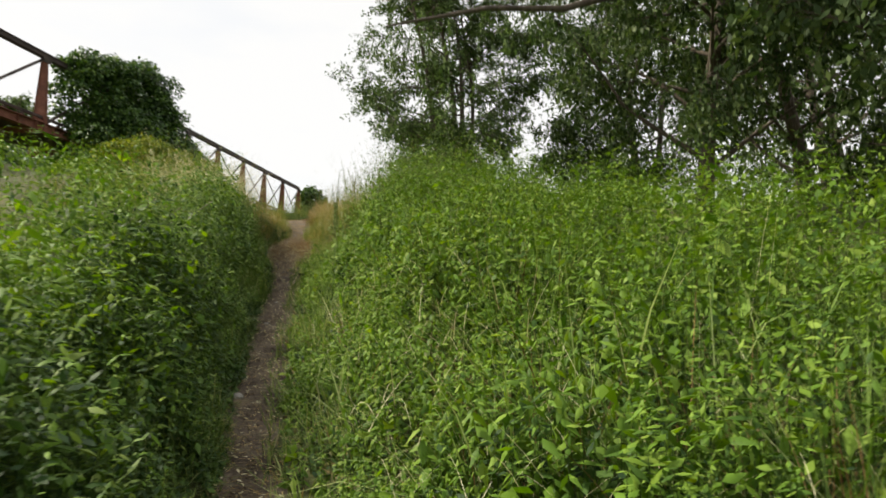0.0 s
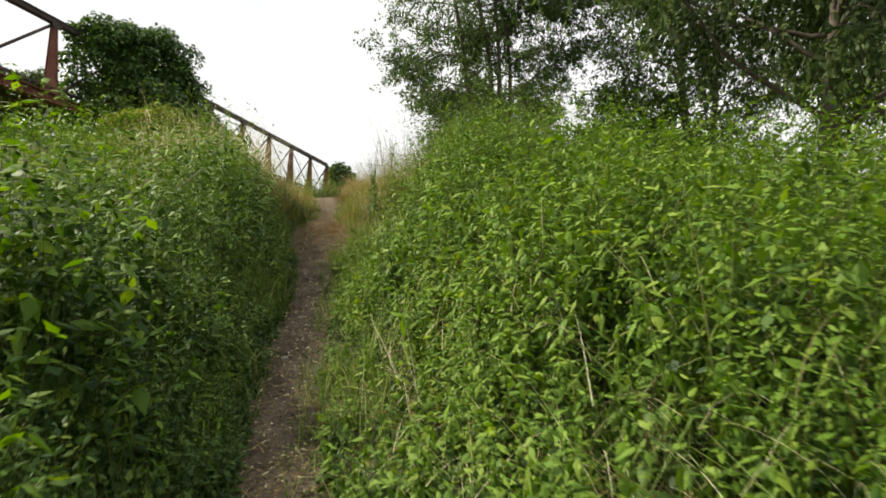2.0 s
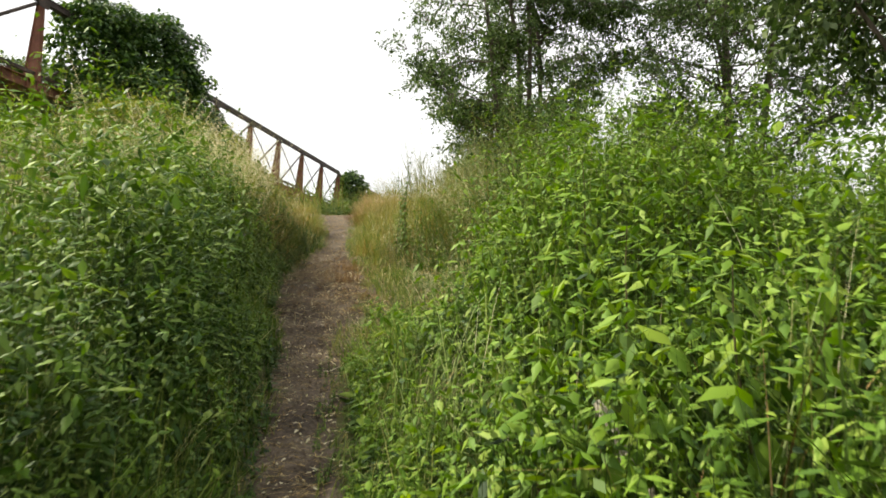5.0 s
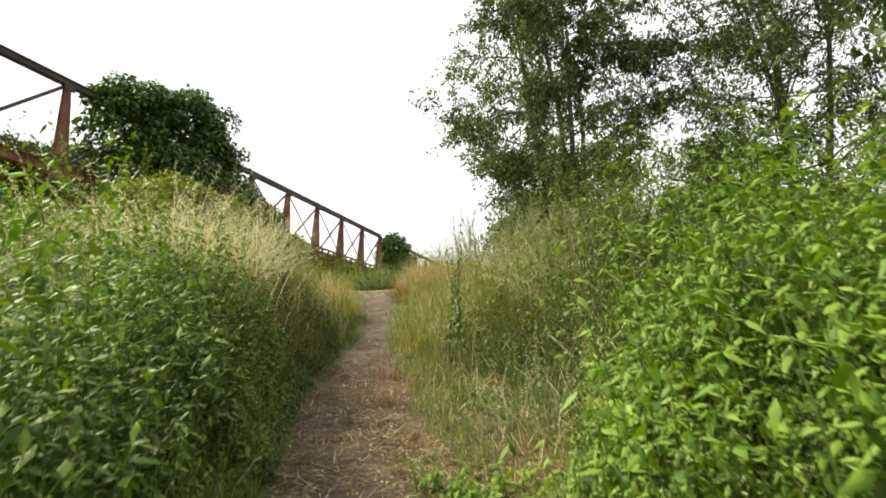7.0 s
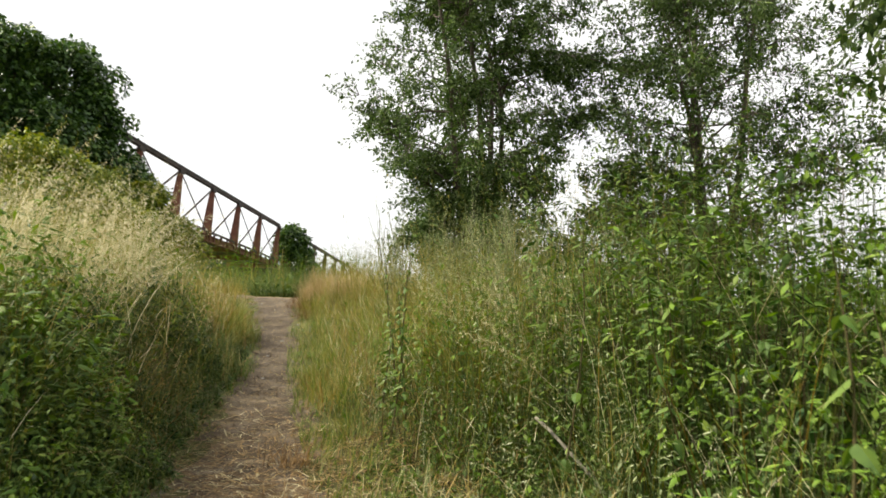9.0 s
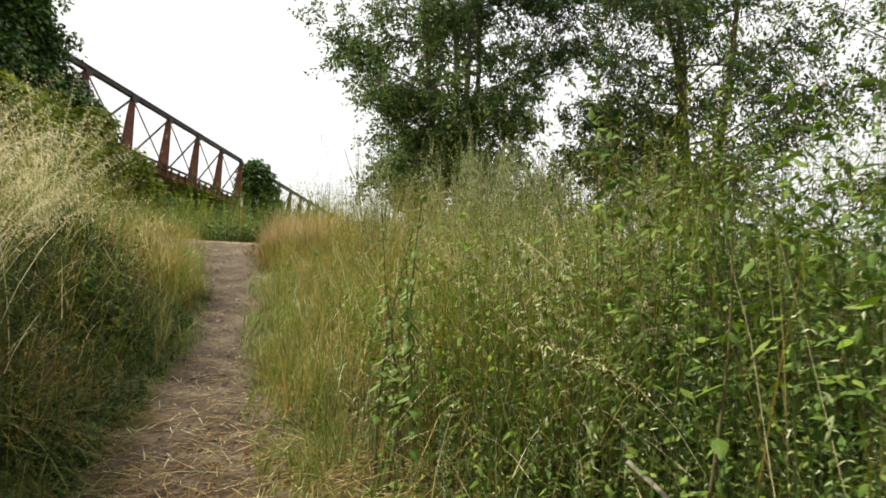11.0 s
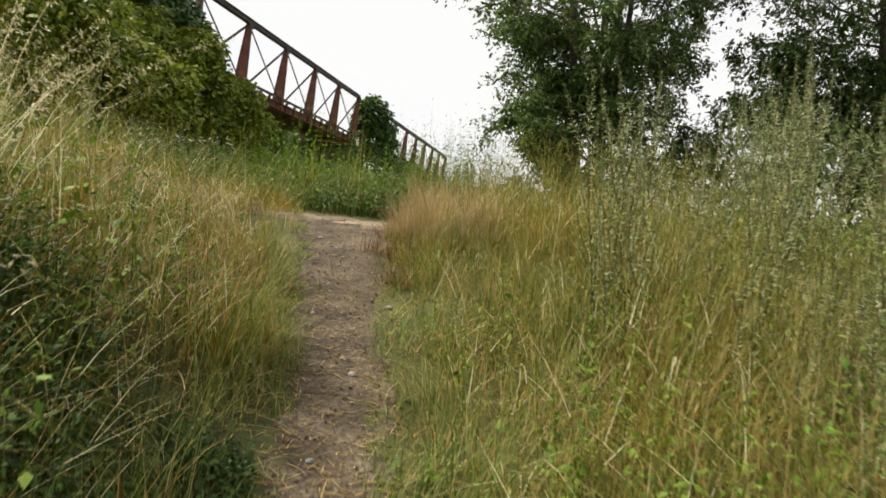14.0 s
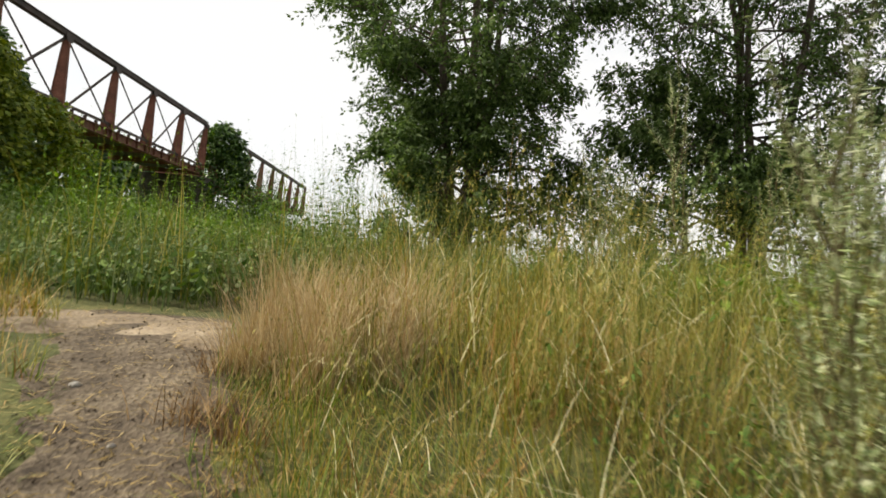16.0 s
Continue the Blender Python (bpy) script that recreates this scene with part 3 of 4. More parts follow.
grass_bank("olive_grass", 15000, -1, 17.2, 24.0, 4.5, M_OLIVE, "yellowing olive grass beside the path head", share=0.9, width=0.005, lean=0.7, curl=1.8, fallen=0.6)
grass_bank("dry_grass", 900, 1, 12.5, 16.5, 1.6, M_DRY, "dry golden grass beside the path", share=0.85, width=0.006, lean=0.7, curl=1.5, fallen=0.6, d0=0.75)
grass_bank("dry_grass", 20000, 1, 16.0, 24.6, 3.4, M_DRY, "dry golden grass beside the path head", share=1.15, width=0.0035, power=1.2, lean=1.0, curl=2.1, fallen=0.65)
grass_bank("soft_grass", 6000, 1, 10.4, 16.6, 2.0, M_CREST, "soft grey-green grass beside the straw-covered path", share=0.85, width=0.005, lean=0.6, curl=1.8, d0=0.3)
grass_bank("olive_grass", 1500, 1, 11.5, 16.0, 1.8, M_OLIVE, "yellow-green grass beside the path", share=0.65, width=0.007, lean=0.5, curl=1.4, fallen=0.45, d0=0.7)
grass_bank("olive_grass", 28000, 1, 15.5, 26.0, 4.6, M_OLIVE, "yellow-green grass beside the path head", share=1.05, width=0.0038, lean=0.85, curl=2.0, fallen=0.55)
grass_bank("fresh_grass", 11000, 1, 16.0, 24.5, 3.6, M_GRASS, "fresh green grass tufts among dry stalks", share=0.8, width=0.0045, d0=0.6, lean=0.6, curl=1.9)
grass_bank("brown_thatch", 10000, 1, 9.0, 24.0, 3.2, M_THATCH, "brown dead grass lying under the green", share=0.55, width=0.007, lean=0.8, curl=0.7, fallen=1.0)
grass_bank("brown_thatch", 14000, -1, 10.0, 23.5, 3.0, M_THATCH, "brown dead grass lying under the stalks", share=0.65, width=0.008, lean=1.0, curl=0.6, fallen=1.0)
grass_bank("beaten_straw", 9500, 1, 11.8, 16.2, 1.3, M_DRY, "beaten pale straw lying beside the path", share=1.4, width=0.006, lean=0.12, curl=0.2, fallen=1.0, d0=-0.3, tilt=1.4)
grass_bank("brown_thatch", 9000, 1, -1.5, 9.0, 2.6, M_THATCH, "brown dead grass lying among the nettles", share=0.85, width=0.008, lean=0.9, curl=0.7, fallen=0.8)
grass_bank("dead_stalks", 1500, 1, -1.0, 20.0, 3.5, M_PALE, "pale dead grass stalks leaning across the weeds", share=1.0, width=0.0045, lean=0.9, curl=0.5)
grass_bank("dead_stalks", 1000, -1, -1.0, 22.0, 3.0, M_PALE, "pale dead grass stalks leaning across the weeds", d0=0.5, share=0.85, width=0.007, lean=0.8, curl=0.4)


def fallen_stalks(n, side, y0, y1, d1):
    """Long pale stalks lodged across the top of the grass at all angles."""
    root, d = spots(n, 0.35, d1, y0, y1, side)
    root[:, 2] += envelope(d, root[:, 1], side) * rng.uniform(0.15, 0.6, n)
    heading = rng.choice([-1.57, 1.57], n) + rng.normal(0, 0.5, n)
    return blades(root, rng.uniform(0.7, 1.5, n), rng.uniform(0.3, 0.75, n), rng.uniform(0.0025, 0.005, n), heading, rng.uniform(0.1, 1.1, n), 4)


stuff("lodged_stalks", fallen_stalks(1500, -1, 13.0, 22.5, 2.6), M_PALE, "pale lodged stalks lying across the dry grass", "grass")
stuff("lodged_stalks", fallen_stalks(1300, 1, 12.5, 23.5, 3.0), M_PALE, "pale lodged stalks lying across the dry grass", "grass")
stuff("lodged_stalks", fallen_stalks(900, 1, -1.0, 8.0, 2.6), M_PALE, "pale bent stalks lying over the nettles", "grass")
grass_bank("rusty_sorrel", 3000, -1, 13.5, 22.5, 2.6, M_SORREL, "rust-brown withered sorrel among the dry grass", share=0.7, width=0.006, lean=0.5, curl=0.9, fallen=0.6)
grass_bank("rusty_sorrel", 1800, 1, 16.5, 23.5, 3.0, M_SORREL, "rust-brown withered sorrel among the dry grass", share=0.75, width=0.006, lean=0.5, curl=0.9, fallen=0.6)


# ---- loose straw and chips on the trodden earth ----
def straw(n):
    y = rng.uniform(-2, 24, n)
    x = path_x(y) + rng.uniform(-1.15, 1.15, n) * path_half(y)
    root = np.stack([x, y, land(x, y) + 0.018], -1)
    return blades(root, rng.uniform(1.42, 1.56, n), rng.uniform(0.03, 0.17, n), rng.uniform(0.003, 0.006, n), rng.uniform(0, 6.28, n), rng.uniform(0, 0.12, n), 2)


def path_litter(n):
    y = rng.normal(14.0, 1.5, n)
    x = path_x(y) + 0.4 + rng.uniform(-1, 1, n) * (path_half(y) + 0.6)
    return blades(np.stack([x, y, land(x, y) + 0.012], -1), rng.uniform(1.3, 1.57, n), rng.uniform(0.05, 0.3, n), rng.uniform(0.004, 0.009, n), rng.uniform(0, 6.28, n), rng.uniform(0, 0.3, n), 2)


stuff("trodden_thatch", path_litter(9000), M_THATCH, "brown trodden grass matted on the path", "straw")
stuff("beaten_stalks", path_litter(3000), M_PALE, "pale broken stalks trodden into the path", "straw")
stuff("loose_straw", straw(8500), M_DRY, "dry straw scattered over the trodden earth", "straw")
n_ = 1500
y_ = rng.uniform(-2, 15, n_)
x_ = path_x(y_) + rng.uniform(-1, 1, n_) * path_half(y_)
stuff("leaf_litter", scatter(LEAF_V, LEAF_F, np.stack([x_, y_, land(x_, y_) + 0.02], -1), rot_z(rng.uniform(0, 6.28, n_)) @ rot_x(rng.normal(0, 0.25, n_)), rng.uniform(0.014, 0.045, n_)), M_PALE, "brown leaf litter on the path", "litter")

n_ = 3600
y_ = rng.uniform(0, 23.8, n_)
x_ = path_x(y_) + rng.uniform(-1.1, 1.1, n_) * path_half(y_)
CLOD_V = np.array([(1, 0, 0), (-1, 0, 0), (0, 1, 0), (0, -1, 0), (0, 0, 0.7), (0, 0, -0.7)], float)
CLOD_F = np.array([(0, 2, 4), (2, 1, 4), (1, 3, 4), (3, 0, 4), (2, 0, 5), (1, 2, 5), (3, 1, 5), (0, 3, 5)])
stuff("earth_crumbs", scatter(CLOD_V, CLOD_F, np.stack([x_, y_, land(x_, y_) + 0.012], -1), rot_z(rng.uniform(0, 6.28, n_)) @ rot_x(rng.normal(0, 0.5, n_)), rng.uniform(0.003, 0.010, n_)), M_EARTH, "small crumbs of dry earth and grit", "earth")

# ---- tall grasses with feathery heads ----
def oat_clump(n, tall):
    """One tuft of pale arching oat grass; fine spikelets hang along the bent tips."""
    root = np.stack([rng.normal(0, 0.07, n), rng.normal(0, 0.07, n), np.zeros(n)], -1)
    az_ = rng.uniform(0, 6.28, n)
    length, lean, curl = tall * rng.uniform(0.75, 1.15, n), np.abs(rng.normal(0.12, 0.14, n)), rng.uniform(0.7, 1.4, n)
    pieces = [blades(root, lean, length, np.full(n, 0.0075), az_, curl, 6)]
    for k in range(n):
        p, pts = root[k].copy(), []
        for q in range(26):
            a = lean[k] + curl[k] * (q + 0.5) / 26
            p = p + length[k] / 26 * np.array([math.sin(a) * math.cos(az_[k]), math.sin(a) * math.sin(az_[k]), math.cos(a)])
            if q > 15:
                pts += [p + rng.normal(0, 0.012, 3) for _ in range(7)]
        pts = np.array(pts)
        m = len(pts)
        pieces.append(scatter(TREE_V * np.array([0.4, 1, 1]), TREE_F, pts, rot_z(az_[k] - 1.57 + rng.normal(0, 0.5, m)) @ rot_x(rng.normal(-0.5, 0.5, m)), rng.uniform(0.018, 0.034, m)))
    return join(pieces)


OATS = [mesh_arrays("oat_grass", *oat_clump(12, 1.65), M_PALE) for _ in range(4)]


def plant_many(name, meshes, spots_, label, category, group, lo=0.8, hi=1.15):
    for k, (x, y) in enumerate(spots_):
        ob = tagged(new(name, meshes[k % len(meshes)]), label, category, group)
        s = rng.uniform(lo, hi)
        ob.matrix_basis = Matrix.Translation((x, y, float(land(x, y)))) @ Matrix.Rotation(rng.uniform(0, 6.28), 4, "Z") @ Matrix.Diagonal((s, s, s, 1))


def beside(n, d0, d1, y0, y1, side):
    r, _ = spots(n, d0, d1, y0, y1, side)
    return [(float(a), float(b)) for a, b in r[:, :2]]


plant_many("oat_grass", OATS, beside(28, 1.15, 2.4, 13.8, 18.2, -1) + beside(18, 1.4, 2.8, 11.5, 20.0, -1), "pale feathery oat grass tuft arching over", "grass", "oat grass on the bank", 0.75, 1.08)
plant_many("oat_grass", OATS, beside(7, 0.8, 1.2, 14.4, 16.6, -1), "pale feathery oat grass drooping towards the path", "grass", "oat grass on the bank", 0.8, 0.98)
plant_many("oat_grass", OATS, beside(8, 1.3, 2.6, 15.0, 20.0, 1), "pale feathery oat grass tuft arching over", "grass", "oat grass on the bank", 0.7, 0.95)


# ---- seed heads over the dry grass ----
def seed_heads(n, side, y0, y1, d1, share):
    root, d = spots(n, 0.15, d1, y0, y1, side)
    h = (envelope(d, root[:, 1], side) * share * rng.uniform(0.75, 1.2, n) + 0.15)
    az_, lean = rng.uniform(0, 6.28, n), np.abs(rng.normal(0.15, 0.2, n))
    stalk = blades(root, lean, h, np.full(n, 0.004), az_, np.full(n, 0.4), 3)
    a = lean + 0.3
    tip = root + h[:, None] * 0.93 * np.stack([np.sin(lean + 0.2) * np.cos(az_), np.sin(lean + 0.2) * np.sin(az_), np.cos(lean + 0.2)], -1)
    pts = np.repeat(tip, 10, 0) + rng.normal(0, 0.006, (n * 10, 3)) - np.repeat(np.stack([np.sin(a) * np.cos(az_), np.sin(a) * np.sin(az_), np.cos(a)], -1), 10, 0) * rng.uniform(-0.05, 0.14, (n * 10, 1))
    m = len(pts)
    grain = scatter(TREE_V * np.array([0.5, 1, 1]), TREE_F, pts, rot_z(rng.uniform(0, 6.28, m)) @ rot_x(rng.normal(1.1, 0.25, m)), rng.uniform(0.012, 0.024, m))
    return join([stalk, grain])


stuff("seed_heads", seed_heads(1500, -1, 12.5, 22.0, 3.0, 0.95), M_OLIVE, "straw-coloured seed heads standing over the grass", "grass")
stuff("seed_heads", seed_heads(2600, 1, 15.0, 24.5, 3.6, 1.0), M_OLIVE, "straw-coloured seed heads standing over the grass", "grass")

# ---- silvery mugwort ----
def mug_shoot(name, ln, lean):
    """One stem set with thin silvery leaves."""
    lp = limb_path((0, 0, 0), (lean, 0, 1), ln, 0.06, 6, sag=-0.05)
    v, f = tube(lp, [0.0045 * (1 - 0.8 * j / 6) for j in range(7)], 3)
    m = int(50 + 120 * ln)
    u = rng.uniform(0.12, 1.0, m) * 6
    pos = np.array([tuple(lp[min(int(q), 5)].lerp(lp[min(int(q), 5) + 1], q - min(int(q), 5))) for q in u])
    r = rot_z(rng.uniform(0, 6.28, m)) @ rot_x(rng.normal(0.5, 0.4, m))
    lv, lf = scatter(TREE_V * np.array([0.36, 1, 1]), TREE_F, pos, r, rng.uniform(0.016, 0.042, m) * (1.15 - u / 10))
    tri = np.concatenate([f[:, [0, 1, 2]], f[:, [0, 2, 3]]])
    me = mesh_arrays(name, np.concatenate([v, lv]), np.concatenate([tri, lf + len(v)]), M_STEM)
    me.materials.append(M_SILVER)
    me.polygons.foreach_set("material_index", np.concatenate([np.zeros(len(tri), np.int32), np.ones(len(lf), np.int32)]))
    return me


MUG_STALKS = [mug_shoot("stalk", h, rng.normal(0, 0.08)) for h in (1.5, 1.65, 1.4)]
MUG_SHOOTS = [mug_shoot("shoot", h, 0.55) for h in (0.55, 0.48, 0.4, 0.3)]


def plant_mugwort(x, y, s, label="silvery green mugwort with feathery upright shoots"):
    top = tagged(new("mugwort"), label, "weed", "mugwort beside the path")
    part("stalk", MUG_STALKS[int(rng.integers(0, 3))], top)
    for k in range(9):
        f = 0.2 + 0.075 * k
        ob = part("shoot", MUG_SHOOTS[min(3, k // 3 + int(rng.integers(0, 2)))], top)
        ob.matrix_basis = Matrix.Translation((0, 0, 1.4 * f)) @ Matrix.Rotation(k * 2.4 + rng.uniform(-0.4, 0.4), 4, "Z")
    top.matrix_basis = Matrix.Translation((x, y, float(land(x, y)))) @ Matrix.Rotation(rng.uniform(0, 6.28), 4, "Z") @ Matrix.Rotation(rng.normal(0, 0.1), 4, "X") @ Matrix.Diagonal((s, s, s, 1))


for x, y in beside(30, 1.4, 3.8, 16.2, 21.5, 1):
    plant_mugwort(x, y, rng.uniform(0.85, 1.25))
for x, y in beside(8, 1.3, 2.8, 17.0, 19.5, 1):
    plant_mugwort(x, y, rng.uniform(0.75, 1.0))
for x, y in beside(18, 2.1, 4.4, 20.5, 24.5, 1):
    plant_mugwort(x, y, rng.uniform(1.15, 1.45))
for x, y in ((-2.75, 21.6), (-3.05, 22.1), (-2.6, 22.6), (-3.85, 20.8), (-4.05, 20.55), (-4.0, 20.35)):
    plant_mugwort(x, y, 1.25)
for x, y in beside(9, 2.0, 5.0, 21.0, 24.0, -1):
    plant_mugwort(x, y, rng.uniform(0.6, 0.8))


# ---- the iron truss bridge ----
def box_bm(bm, a, b, w, h, up=Vector((0, 0, 1))):
    """A square bar from a to b, w across and h high."""
    a, b = Vector(a), Vector(b)
    d = (b - a).normalized()
    s = d.cross(up)
    s = s.normalized() if s.length > 1e-4 else Vector((1, 0, 0))
    u = s.cross(d).normalized()
    ring = []
    for p in (a, b):
        ring.append([bm.verts.new(p + s * (w / 2) * i + u * (h / 2) * j) for i, j in ((-1, -1), (1, -1), (1, 1), (-1, 1))])
    for k in range(4):
        bm.faces.new((ring[0][k], ring[0][(k + 1) % 4], ring[1][(k + 1) % 4], ring[1][k]))
    bm.faces.new(ring[0][::-1])
    bm.faces.new(ring[1])


def bm_mesh(name, bm, material, bevel=0.0):
    if bevel:
        bmesh.ops.bevel(bm, geom=bm.edges[:], offset=bevel, segments=1, affect="EDGES")
    bmesh.ops.recalc_face_normals(bm, faces=bm.faces[:])
    me = bpy.data.meshes.new(name)
    bm.to_mesh(me)
    bm.free()
    me.materials.append(material)
    return me


def bar_mesh(name, a, b, w, h, material, bevel=0.006):
    bm = bmesh.new()
    box_bm(bm, a, b, w, h)
    return bm_mesh(name, bm, material, bevel)


def chord_mesh(length, w, h):
    """Riveted top chord: a box with a wider cover plate and rivet heads along it."""
    bm = bmesh.new()
    box_bm(bm, (0, 0, 0), (0, length, 0), w * 0.7, h)
    box_bm(bm, (0, 0, h / 2 + 0.02), (0, length, h / 2 + 0.02), w, 0.036)
    box_bm(bm, (0, 0, -h / 2 - 0.008), (0, length, -h / 2 - 0.008), w * 0.9, 0.02)
    return bm_mesh("top_chord", bm, M_IRON)


BASE_Z = 9.82 - TOP_Z      # underside of the truss, measured from the top chord
LOW_Z = 10.55 - TOP_Z


def post_mesh():
    """Tapered plate post: narrow under the chord, a broad bracket foot reaching in over the deck."""
    bm = bmesh.new()
    t = 0.035
    z0, z1 = BASE_Z + 0.12, -0.1
    web = [(0.09, z0), (-0.55, z0), (-0.55, z0 + 0.28), (-0.13, z1), (0.09, z1)]
    rows = [[bm.verts.new((x, y, z)) for x, z in web] for y in (-t / 2, t / 2)]
    bm.faces.new(rows[0])
    bm.faces.new(rows[1][::-1])
    for k in range(5):
        bm.faces.new((rows[0][k], rows[1][k], rows[1][(k + 1) % 5], rows[0][(k + 1) % 5]))
    box_bm(bm, (0.1, 0, z0), (0.1, 0, z1), 0.17, 0.03, Vector((1, 0, 0)))
    box_bm(bm, (-0.56, 0, z0 + 0.28), (-0.13, 0, z1), 0.14, 0.025)
    box_bm(bm, (-0.56, 0, z0 + 0.28), (0.1, 0, z0 + 0.28), 0.16, 0.03)
    return bm_mesh("post", bm, M_RUST)


def gusset_mesh():
    bm = bmesh.new()
    pts = [(-0.34, 0.0), (0.34, 0.0), (0.24, -0.34), (-0.24, -0.34)]
    rows = [[bm.verts.new((x, y, z)) for y, z in pts] for x in (0.115, 0.14)]
    bm.faces.new(rows[0])
    bm.faces.new(rows[1][::-1])
    for k in range(4):
        bm.faces.new((rows[0][k], rows[1][k], rows[1][(k + 1) % 4], rows[0][(k + 1) % 4]))
    return bm_mesh("gusset", bm, M_IRON)


def build_truss(name, y_first, panels, label):
    top = tagged(new(name), label, "bridge")
    top.matrix_basis = Matrix.Translation((BRIDGE_X, y_first, TOP_Z))
    length = panels * PANEL
    part("top_chord", chord_mesh(length, 0.30, 0.20), top, "dark weathered iron top chord")
    part("bottom_chord", bar_mesh("bottom_chord", (-0.1, 0, LOW_Z), (-0.1, length, LOW_Z), 0.1, 0.13, M_IRON), top)
    part("deck_girder", girder_mesh(length), top, "rust-brown plate girder under the deck")
    post, gus = post_mesh(), gusset_mesh()
    up = bar_mesh("diagonal", (0.03, 0.1, BASE_Z + 0.45), (0.03, PANEL - 0.06, -0.12), 0.04, 0.13, M_IRON)
    down = bar_mesh("diagonal", (-0.05, 0.06, -0.12), (-0.05, PANEL - 0.1, BASE_Z + 0.45), 0.04, 0.09, M_IRON)
    beam = bar_mesh("floor_beam", (0.1, 0, BASE_Z + 0.2), (-4.4, 0, BASE_Z + 0.2), 0.16, 0.3, M_RUST)
    stub = bar_mesh("spacer", (-0.2, 0, BASE_Z + 0.3), (-0.2, 0, LOW_Z - 0.06), 0.12, 0.16, M_IRON)
    for k in range(panels + 1):
        for data, nm in ((post, "post"), (gus, "gusset"), (beam, "floor_beam")):
            part(nm, data, top).location = (0, k * PANEL, 0)
        if k < panels:
            part("diagonal", up, top).location = (0, k * PANEL, 0)
            if k > 4:
                part("diagonal", down, top).location = (0, k * PANEL, 0)
            for s in (1.3, 2.5, 3.6):
                part("spacer", stub, top).location = (0, k * PANEL + s, 0)
    part("deck", bar_mesh("deck", (-2.4, 0, BASE_Z + 0.4), (-2.4, length, BASE_Z + 0.4), 3.6, 0.08, M_IRON), top)
    return top


def girder_mesh(length):
    bm = bmesh.new()
    box_bm(bm, (0.0, 0, BASE_Z + 0.2), (0.0, length, BASE_Z + 0.2), 0.03, 0.4)
    box_bm(bm, (0.0, 0, BASE_Z + 0.01), (0.0, length, BASE_Z + 0.01), 0.34, 0.03)
    box_bm(bm, (0.0, 0, BASE_Z + 0.41), (0.0, length, BASE_Z + 0.41), 0.3, 0.03)
    for k in range(int(length / 1.2)):
        box_bm(bm, (0.06, k * 1.2 + 0.6, BASE_Z + 0.03), (0.06, k * 1.2 + 0.6, BASE_Z + 0.39), 0.12, 0.02)
    return bm_mesh("deck_girder", bm, M_RUST)


build_truss("truss_bridge", POST_0 - 5 * PANEL, 12, "long rusty iron truss bridge with tapered posts")
build_truss("far_bridge_span", POST_0 + 7.6 * PANEL, 8, "farther span of the rusty iron truss bridge")


